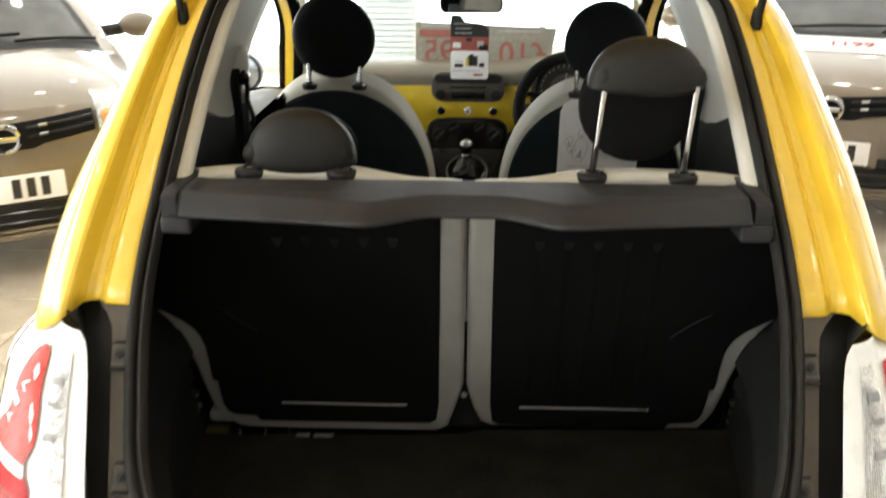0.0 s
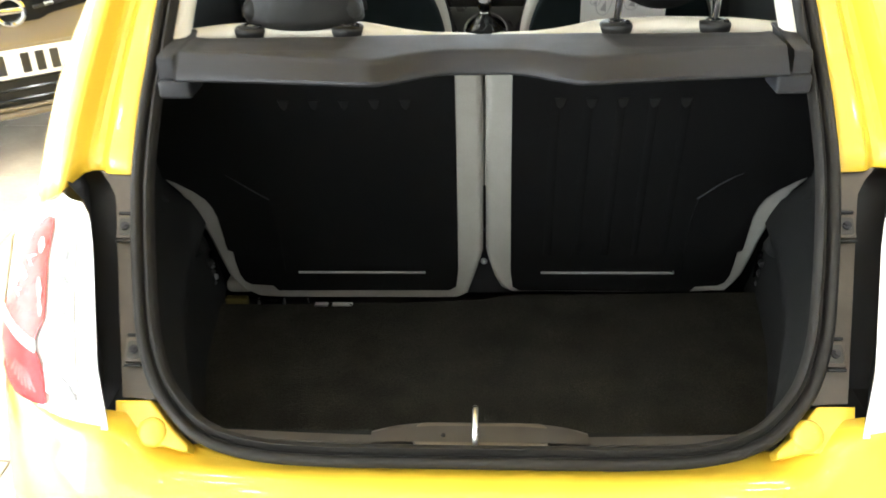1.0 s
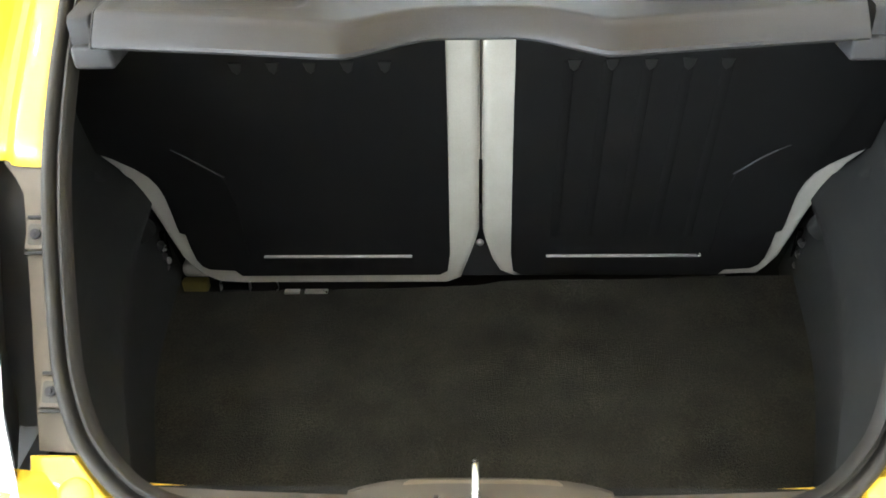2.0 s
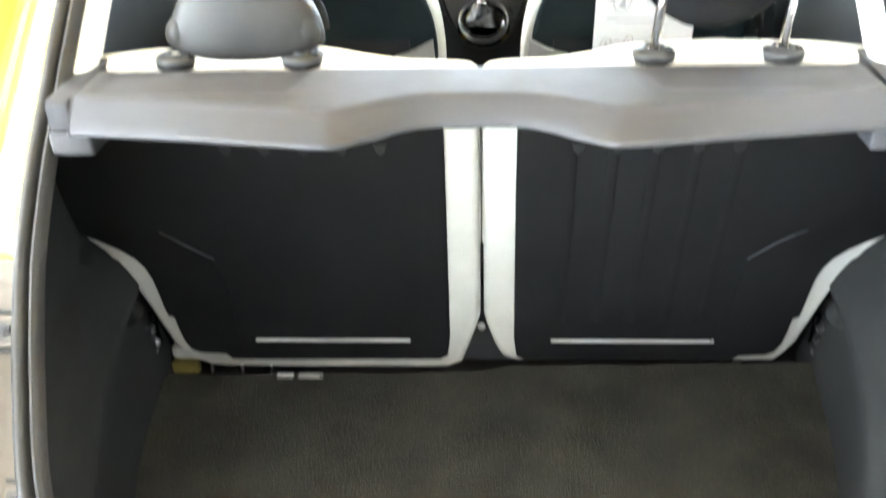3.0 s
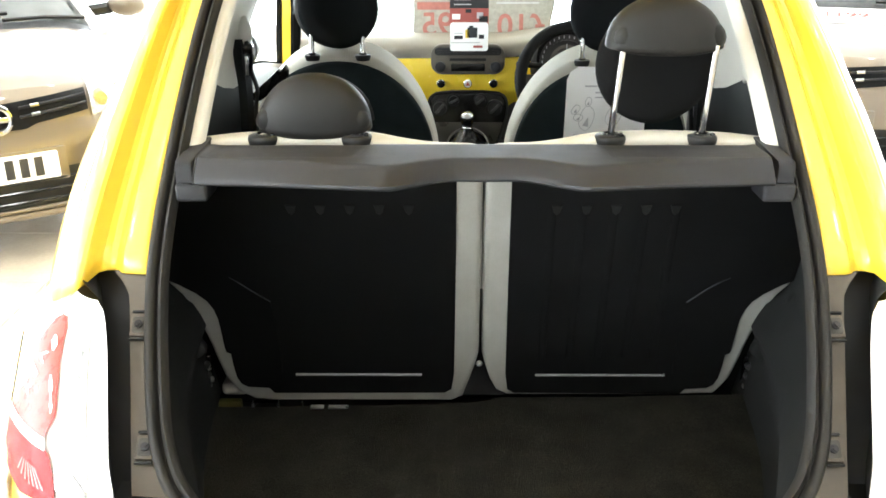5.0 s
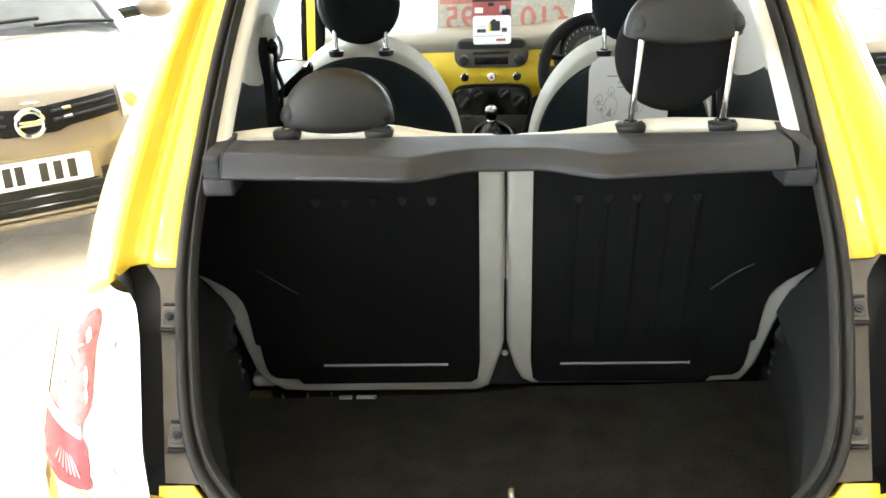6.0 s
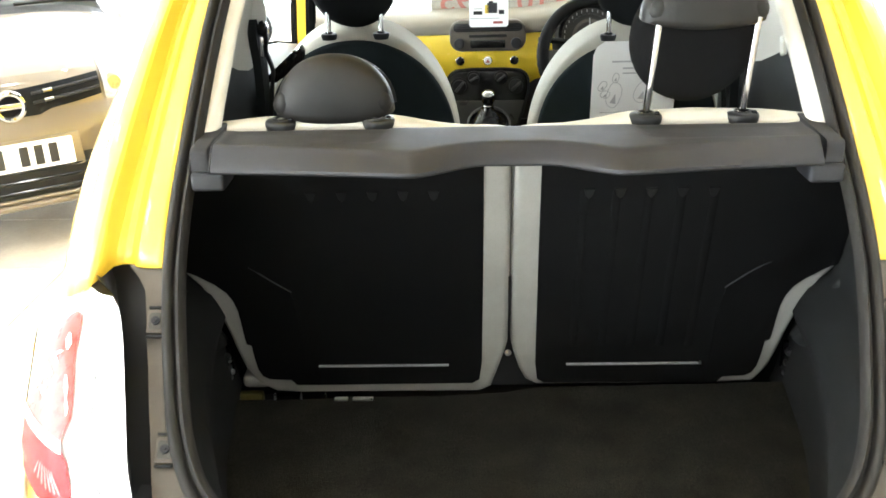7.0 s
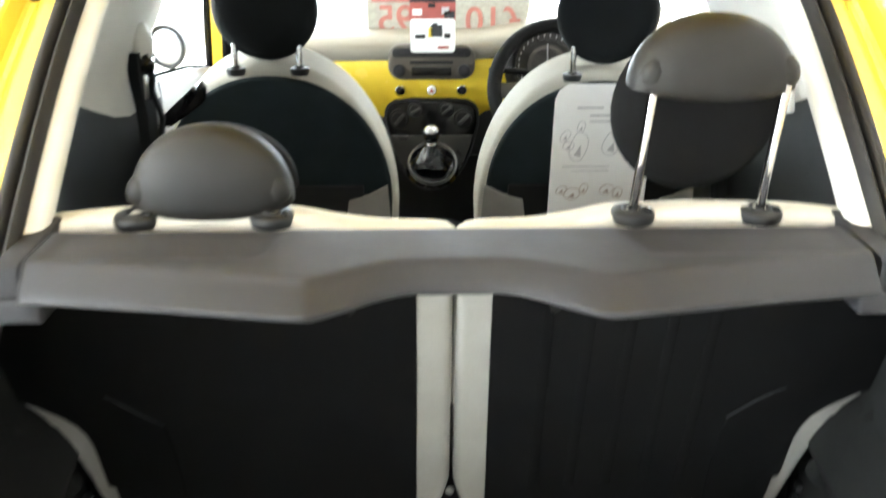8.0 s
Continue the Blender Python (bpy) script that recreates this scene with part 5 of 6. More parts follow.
# ---- front seats ----
def front_seat(cx, half, panel_half, top, label):
    seat = new("front_seat")
    seat.parent = car
    seat["label"] = label

    def arch(w, base, top, n=20, power=2.1):
        pts = [(w * 0.93, base), (w * 0.97, base + 0.12), (w, base + 0.26)]
        z0 = base + 0.26
        pts += [(w * math.cos(t) ** (2 / power), z0 + (top - z0) * math.sin(t) ** (2 / power)) for t in [math.pi / 2 * k / n for k in range(1, n)]]
        return pts + [(0, top)] + [(-x, z) for x, z in reversed(pts)]
    m = Matrix.Translation((cx, 2.47, 0)) @ Matrix.Translation((0, 0, 1.16)) @ Matrix.Rotation(radians(90 + 10), 4, "X") @ Matrix.Translation((0, -1.16, 0))
    part("back_shell", plate(arch(half, 0.50, top)[::-1], 0.12, m, 0.030, 5), CREAM, seat, "cream upholstered seat back with a rounded top", smooth=70)
    part("back_panel", plate(arch(panel_half, 0.56, top - 0.027)[::-1], 0.02, m @ Matrix.Translation((0, 0, 0.009)), 0.010, 3), PANEL_FABRIC, seat, "dark fabric panel on the seat's back", smooth=70)
    part("pocket", plate([(-0.19, 0.60), (0.19, 0.60), (0.195, 0.865), (-0.195, 0.865)], 0.006, m @ Matrix.Translation((0, 0, 0.014)), 0.002), BLACK_PLASTIC, seat)
    for e in (-1, 1):
        wedge = [(e * 0.150, 0.760), (e * 0.160, 0.828), (e * 0.205, 0.842), (e * 0.250, 0.866), (e * 0.256, 0.760)]
        part("lower_corner", plate(wedge if e > 0 else wedge[::-1], 0.008, m @ Matrix.Translation((0, 0, 0.018)), 0.002), CREAM_SHADED, seat, "cream lower corner of the seat back")
    part("seat_cushion", box(cx, 2.75, 0.55, 0.50, 0.52, 0.20, 0.07, seg=4), BLACK_FABRIC, seat, "", smooth=70)
    part("seat_base", box(cx, 2.75, 0.39, 0.40, 0.45, 0.14, 0.02), BLACK_PLASTIC, seat)
    hm = Matrix.Translation((cx + 0.008 if cx < 0 else cx, 2.47, 1.268 if cx < 0 else 1.257)) @ Matrix.Rotation(radians(90), 4, "X")
    part("headrest", lathe([(0.001, 0.034), (0.05, 0.034), (0.085, 0.028), (0.102, 0.012), (0.1065, -0.006), (0.102, -0.03), (0.085, -0.05), (0.04, -0.06), (0.001, -0.062)], hm, 40), BLACK_FABRIC, seat, "round black fabric headrest", smooth=70)
    part("headrest_shell", lathe([(0.001, 0.010), (0.098, 0.010), (0.107, 0.002), (0.110, -0.012), (0.106, -0.03), (0.09, -0.04), (0.001, -0.042)], hm @ Matrix.Translation((-0.009 if cx < 0 else 0.007, 0.002, -0.012)), 40), BLACK_PLASTIC, seat, "black headrest shell", smooth=60)
    for e in (-1, 1):
        x = (cx + 0.008 if cx < 0 else cx) + e * 0.067 - 0.003
        part("post", tube([(x, 2.455, top - 0.010), (x, 2.462, 1.225)], 0.0065, 12), CHROME, seat, "polished chrome post")
        part("guide", lathe([(0.001, 0.008), (0.009, 0.008), (0.011, 0.004), (0.020, 0.003), (0.021, -0.002), (0.018, -0.012)], Matrix.Translation((x, 2.458, top - 0.009)), 16), BLACK_PLASTIC, seat)
    if cx < 0:
        grip = [Vector((x_, z_, 0)) for x_, z_ in ((-0.585, 1.037), (-0.586, 1.053), (-0.515, 1.117), (-0.507, 1.113), (-0.496, 1.128), (-0.489, 1.113), (-0.493, 1.086), (-0.535, 1.055), (-0.566, 1.035))]
        part("tilt_handle", plate([(p.x, p.y) for p in grip][::-1], 0.034, Matrix.Translation((0.006, 2.408, 0)) @ Matrix.Rotation(radians(90), 4, "X"), 0.003, 2), BLACK_GLOSS, seat, "flat black seat release handle", smooth=60)
    return seat


front_seat(-0.360, 0.273, 0.260, 1.155, "passenger seat with a rounded cream back and dark rear panel")
front_seat(0.362, 0.265, 0.246, 1.140, "driver's seat with a rounded cream back and dark rear panel")

# leaflet on the driver's seat back
leaf = thing("leaflet", 0.352, 2.405, 0.76, "white printed instruction sheet hung behind the driver's seat", "leaflet")
LM = Matrix.Translation((-0.01, 0, 0)) @ Matrix.Rotation(radians(90 + 7), 4, "X")
part("sheet", plate([(-0.105, 0.0), (0.105, 0.0), (0.105, 0.376), (-0.078, 0.376), (-0.097, 0.362), (-0.105, 0.342)], 0.0012, LM), PAPER, leaf, smooth=0)
LP = LM @ Matrix.Translation((0, 0.04, 0))
for k, (cx, cz, w, h) in enumerate([(-0.03, 0.285, 0.055, 0.004), (0.02, 0.268, 0.10, 0.004), (0.0, 0.255, 0.06, 0.003), (-0.03, 0.152, 0.10, 0.0018), (-0.02, 0.142, 0.08, 0.0016)]):
    bar("print_line", cx, cz, w, h, LP, PRINT_GREY, leaf)
for cx, cz, rx, rz_, lean_ in ((-0.048, 0.198, 0.019, 0.034, 0.1), (-0.046, 0.243, 0.008, 0.013, 0.0), (-0.078, 0.222, 0.010, 0.013, 0.6), (-0.070, 0.200, 0.012, 0.010, -0.4), (0.022, 0.205, 0.020, 0.028, 0.2),
                          (-0.078, 0.097, 0.011, 0.010, 0.5), (-0.054, 0.088, 0.018, 0.014, -0.2), (-0.030, 0.100, 0.009, 0.013, 0.3), (0.020, 0.098, 0.015, 0.012, 0.2), (0.045, 0.090, 0.010, 0.014, 0.0)):
    line = []
    for k in range(14):
        a = 2 * math.pi * k / 14
        px_, pz_ = rx * math.cos(a) * (1 + 0.15 * math.sin(2 * a)), rz_ * math.sin(a)
        line.append(LP @ Vector((cx + px_ + lean_ * pz_ * 0.4, cz + pz_, 0.001)))
    part("drawing", tube(line, 0.0008, 5, LP.to_3x3() @ Vector((0, 0, 1)), closed=True), PRINT_BROWN if cz < 0.15 else PRINT_GREY, leaf)
    part("drawing_shade", plate([(cx - rx * 0.5, cz - rz_ * 0.6), (cx + rx * 0.3, cz - rz_ * 0.7), (cx + rx * 0.2, cz + rz_ * 0.1)], 0.0008, LP @ Matrix.Translation((0, 0, 0.0009))), PRINT_BROWN if cz < 0.15 else PRINT_GREY, leaf)

# interior mirror, hanging card, price sign
mirror = new("rear_view_mirror")
mirror.parent = car
mirror["label"] = "black interior rear view mirror"
MM = Matrix.Translation((0.012, 3.30, 1.286)) @ Matrix.Rotation(radians(5), 4, "Z") @ Matrix.Rotation(radians(102), 4, "X")
part("mirror_shell", plate(rounded(0.222, 0.066, 0.022, 6), 0.03, MM, 0.004, 3), BLACK_PLASTIC, mirror, "", smooth=50)
part("mirror_glass", plate(rounded(0.208, 0.054, 0.018, 6), 0.002, MM @ Matrix.Translation((0, 0, 0.002))), MIRROR_GLASS, mirror)
part("mirror_stalk", tube([(0.012, 3.32, 1.31), (0.012, 3.30, 1.36), (0.012, 3.27, 1.40)], 0.014, 10), BLACK_PLASTIC, mirror)
part("mirror_foot", lathe([(0.001, 0.0), (0.035, 0.0), (0.03, 0.03), (0.001, 0.035)], Matrix.Translation((0.012, 3.26, 1.385)), 18), BLACK_PLASTIC, mirror)

card = thing("hanging_card", -0.002, 3.235, 1.008, "black, red and white product card hanging from the mirror", "card")
CM = Matrix.Rotation(radians(90), 4, "X")
part("card_body", plate([(-0.064, 0.11), (0.070, 0.11), (0.070, 0.203), (0.048, 0.219), (-0.01, 0.224), (-0.03, 0.248), (-0.064, 0.248)], 0.0015, CM), PRINT_DARK, card, "black upper card", smooth=0)
part("card_window", plate(rounded(0.132, 0.098, 0.010, 4, 0.003, 0.078), 0.0015, CM @ Matrix.Translation((0, 0, 0.003)), 0.0), PAPER, card, "white lower card", smooth=0)
part("red_band", plate([(-0.064, 0.115), (0.070, 0.115), (0.070, 0.174), (-0.064, 0.174)], 0.001, CM @ Matrix.Translation((0, 0, 0.0026))), PRINT_RED, card, smooth=0)
for cx, cz, w, h, mt in ((-0.042, 0.146, 0.028, 0.018, PAPER), (0.040, 0.150, 0.022, 0.020, PRINT_GREY), (0.052, 0.138, 0.03, 0.02, PRINT_DARK), (0.0, 0.165, 0.02, 0.012, PRINT_DARK), (-0.02, 0.203, 0.055, 0.003, PRINT_GREY), (-0.018, 0.219, 0.07, 0.003, PRINT_GREY), (-0.02, 0.187, 0.06, 0.003, PRINT_GREY)):
    bar("print_block", cx, cz, w, h, CM @ Matrix.Translation((0, 0, 0.0028)), mt, card)
for cx, cz, w, h, mt in ((0.014, 0.092, 0.034, 0.034, PRINT_DARK), (0.010, 0.112, 0.014, 0.006, PRINT_DARK), (-0.004, 0.088, 0.012, 0.028, PRINT_YELLOW), (-0.034, 0.076, 0.03, 0.012, PRINT_DARK), (0.046, 0.078, 0.018, 0.014, PRINT_DARK), (0.034, 0.044, 0.032, 0.008, PRINT_RED), (-0.034, 0.090, 0.03, 0.004, PRINT_GREY), (-0.01, 0.058, 0.1, 0.003, PRINT_GREY)):
    bar("print_block", cx, cz, w, h, CM @ Matrix.Translation((0, 0, 0.0031)), mt, card)

sign = thing("price_sign", 0.058, 3.52, 1.055, "pale price card with red figures standing inside the windscreen", "price sign")
GM = Matrix.Rotation(radians(90 - 4), 4, "X")
part("sign_card", plate([(-0.262, -0.006), (0.245, -0.018), (0.272, 0.128), (-0.262, 0.146)], 0.002, GM), SIGN_PAPER, sign, smooth=0)
flipx = Matrix.Diagonal((-1, 1, 1, 1))
letters("price_figure", "£10", 0.122, GM @ Matrix.Translation((0.146, 0.026, 0.002)) @ flipx, SIGN_RED, sign, "red mirrored figures")
letters("price_figure", "95", 0.122, GM @ Matrix.Translation((-0.172, 0.032, 0.002)) @ flipx, SIGN_RED, sign, "red mirrored figures")
bar("sign_band", -0.185, 0.104, 0.125, 0.028, GM @ Matrix.Translation((0, 0, 0.001)), SIGN_RED, sign)
bar("sign_line", -0.150, 0.132, 0.18, 0.007, GM @ Matrix.Translation((0, 0, 0.001)), PRINT_GREY, sign)
bar("sign_line", 0.13, 0.114, 0.16, 0.006, GM @ Matrix.Translation((0, 0, 0.001)), PRINT_GREY, sign)

# ---- small fittings at the foot of the left seat back ----
bk = new("belt_buckle")
bk.parent = car
bk["label"] = "bright metal belt fitting at the foot of the seat"
for k, r in ((0, 0.0032), (1, 0.0022)):
    part("buckle_strap", tube([(-0.571 + 0.004 * k, 1.705, 0.549 + 0.012 * k), (-0.574, 1.745, 0.537 + 0.012 * k), (-0.577, 1.785, 0.526 + 0.010 * k)], r, 8), STEEL, bk, "short bright metal strap")
for x, z in ((-0.562, 0.618), (-0.559, 0.590)):
    part("buckle_stud", lathe([(0.001, 0.006), (0.004, 0.005), (0.007, 0.0), (0.005, -0.006)], Matrix.Translation((x, 1.716, z)) @ Matrix.Rotation(radians(90), 4, "X"), 12), STEEL, bk)
part("buckle_bracket", box(-0.572, 1.735, 0.590, 0.024, 0.016, 0.100, 0.004), BLACK_GLOSS, bk, "black bracket")
part("buckle_tab", box(-0.540, 1.776, 0.493, 0.050, 0.020, 0.024, 0.004), TAB_YELLOW, bk, "dull yellow tab")
part("slot", box(-0.459, 1.768, 0.498, 0.052, 0.012, 0.018, 0.003), BLACK_GLOSS, bk)
for x in (-0.487, -0.431, -0.379):
    part("slot_end", box(x, 1.760, 0.501, 0.003, 0.010, 0.016, 0.001), STEEL, bk)
for x, w_ in ((-0.334, 0.028), (-0.290, 0.042)):
    part("floor_clip", box(x, 1.690, 0.5400, w_, 0.012, 0.0045, 0.0015), STEEL, bk, "small bright clip")
part("hinge_bracket", box(0.572, 1.735, 0.590, 0.024, 0.016, 0.100, 0.004), BLACK_GLOSS, car)
for s in (-1, 1):
    for k in range(3):
        part("side_hinge", lathe([(0.001, 0), (0.007, 0), (0.007, 0.012), (0.001, 0.014)], Matrix.Translation((s * 0.562, 1.712, 0.630 - 0.024 * k)) @ Matrix.Rotation(radians(90), 4, "X"), 10), DARK_STEEL, car)

# ---- outer body of the yellow car ----
for s in (-1, 1):
    # side skin with wheel arches
    bm = bmesh.new()
    ny, nz = 120, 24
    grid = {}
    for i in range(ny + 1):
        for j in range(nz + 1):
            z = 0.24 + 0.69 * j / nz
            yr = interp(z, [(0.69, 1.33), (0.72, 1.28), (0.76, oy(0.76) + 0.160), (0.99, oy(0.99) + 0.140)])
            y = yr + (4.30 - yr) * (i / ny) ** 1.15
            x = half_width(y, z)
            if z > 0.70:
                near = max(0.0, 1 - (y - yr) / 0.30) ** 2
                x += (interp(z, LAMP_IN) + lamp_w(z) * (1 - max(0, (z - 0.89) / 0.08) ** 1.5 * 0.5) - x) * near * min(1, (z - 0.70) / 0.05)
            grid[i, j] = bm.verts.new((s * x, y, z))
    for i in range(ny):
        for j in range(nz):
            c = sum((grid[i + a, j + b].co for a in (0, 1) for b in (0, 1)), Vector()) / 4
            if all((c.y - w) ** 2 + (c.z - 0.29) ** 2 > 0.325 ** 2 for w in (1.57, 3.87)) and not (c.y > 3.3 and c.z > 0.93 - 0.35 * (c.y - 3.3)):
                bm.faces.new((grid[i, j], grid[i + 1, j], grid[i + 1, j + 1], grid[i, j + 1]))
    bmesh.ops.delete(bm, geom=[v for v in bm.verts if not v.link_faces], context="VERTS")
    part("side_skin", bm, YELLOW, car, "glossy yellow body side", smooth=60)
    for w in (1.57, 3.87):
        arc = [(s * (half_width(w + 0.33 * math.cos(a), 0.29 + 0.33 * math.sin(a)) + 0.002), w + 0.33 * math.cos(a), 0.29 + 0.33 * math.sin(a)) for a in [math.pi * k / 20 for k in range(21)]]
        part("arch_lip", tube(arc, 0.016, 8, (1, 0, 0)), YELLOW, car)
        wh = new("wheel")
        wh.parent = car
        wm = Matrix.Translation((s * 0.70, w, 0.29)) @ Matrix.Rotation(radians(90 * s), 4, "Y")
        part("tyre", lathe([(0.20, -0.085), (0.27, -0.085), (0.288, -0.06), (0.29, 0.0), (0.288, 0.06), (0.27, 0.085), (0.20, 0.085)], wm, 36), TYRE, wh, "black road tyre", smooth=50)
        part("rim", lathe([(0.20, 0.085), (0.19, 0.07), (0.16, 0.055), (0.06, 0.06), (0.05, 0.075), (0.001, 0.076)], wm, 36), ALLOY, wh, "silver alloy rim", smooth=50)
        part("arch_liner", lathe([(0.32, -0.11), (0.322, 0.06)], wm, 24), BLACK_PLASTIC, car)
rows = []
for k in range(17):
    t = k / 16
    y = 3.76 + 0.76 * t
    rows.append([(u * half_width(min(y, 4.3), 0.9) * (1 - 0.16 * t * t), y - 0.16 * u * u * t, 0.955 - 0.06 * t - 0.24 * max(0, t - 0.45) ** 1.6 - 0.10 * abs(u) ** 3) for u in [-1 + 2 * j / 16 for j in range(17)]])
part("bonnet", sheet(rows), YELLOW, car, "glossy yellow bonnet", smooth=70)
for s in (-1, 1):
    # wing between the body side and the bonnet's edge
    rows = []
    for k in range(21):
        y = 3.30 + 1.00 * k / 20
        t = max(0.0, (y - 3.76) / 0.60)
        low = max(0.26, 0.93 - 0.35 * (y - 3.3) - 0.045)
        high = interp(y, [(3.30, 0.935), (3.76, 0.857)]) if y < 3.76 else 0.855 - 0.06 * t - 0.24 * max(0.0, t - 0.45) ** 1.6
        x_low, x_high = half_width(y, low) - 0.004, half_width(min(y + 0.16 * t, 4.3), 0.9) * (1 - 0.16 * t * t) - 0.003
        rows.append([(s * (x_low + (x_high - x_low) * v + 0.012 * math.sin(math.pi * v)), y, low + (high - low) * v) for v in (0, 0.25, 0.5, 0.75, 1)])
    part("front_wing", sheet(rows), YELLOW, car, "glossy yellow front wing", smooth=70)
rows = []
for k in range(33):
    u = -1 + 2 * k / 32
    rows.append([(u * 0.66, y - 0.22 * abs(u) ** 2.4, z) for y, z in ((4.42, 0.82), (4.50, 0.74), (4.54, 0.62), (4.55, 0.48), (4.53, 0.34), (4.46, 0.24))])
part("front_bumper", sheet(rows), YELLOW, car, "glossy yellow front bumper", smooth=70)
# raised tailgate over the opening
tg = new("tailgate")
tg.parent = car
tg["label"] = "yellow tailgate swung up on its gas struts"
rows = []
for k in range(13):
    t = k / 12
    rows.append([(u * (0.50 + 0.03 * math.sin(math.pi * t)), 1.93 - 0.93 * t - 0.05 * math.sin(math.pi * t), 1.52 + 0.65 * t + 0.05 * math.sin(math.pi * t) - 0.03 * u * u) for u in [-1 + 2 * j / 12 for j in range(13)]])
ob = part("tailgate_skin", sheet(rows), YELLOW, tg, smooth=70)
md = ob.modifiers.new("thick", "SOLIDIFY")
md.thickness = 0.04


# ---- the two taupe hatchbacks across the aisle ----
PROFILE = [(0.16, 0.17), (0.05, 0.20), (0.00, 0.26), (-0.005, 0.34), (0.0, 0.42), (0.0, 0.50), (0.01, 0.565), (0.025, 0.61), (0.035, 0.65), (0.045, 0.70), (0.055, 0.745), (0.075, 0.785), (0.12, 0.825),
           (0.22, 0.875), (0.38, 0.925), (0.58, 0.97), (0.78, 1.005), (0.92, 1.03), (1.02, 1.06), (1.20, 1.175), (1.40, 1.30), (1.62, 1.415), (1.80, 1.475), (2.1, 1.515), (2.6, 1.53), (3.1, 1.50), (3.5, 1.43), (3.75, 1.15), (3.88, 0.95), (3.95, 0.7), (3.95, 0.45), (3.88, 0.25)]


def shell_point(u, i):
    """A point of the outer skin: u across from -1 to 1, i along the profile."""
    y, z = PROFILE[i]
    z = z if z < 0.45 else 0.45 + (z - 0.45) * 0.84
    y = y if i < 13 else 0.12 + (y - 0.12) * 0.86
    a = abs(u)
    wide = interp(y, [(0.0, 0.74), (0.3, 0.775), (0.9, 0.785), (3.2, 0.785), (3.9, 0.73)])
    if z > 0.93:
        wide *= 1 - 0.50 * (z - 0.93)
    back = 0.34 * a ** 3.2 if i < 12 else (0.34 * a ** 3.2 * max(0, 1 - (y - 0.12) / 1.0) if y < 3 else -0.2 * a ** 3)
    drop = 0.10 * a ** 4 if 11 < i < 27 else 0.0
    return Vector((u * wide, y + back, (z - drop) * 1.0))


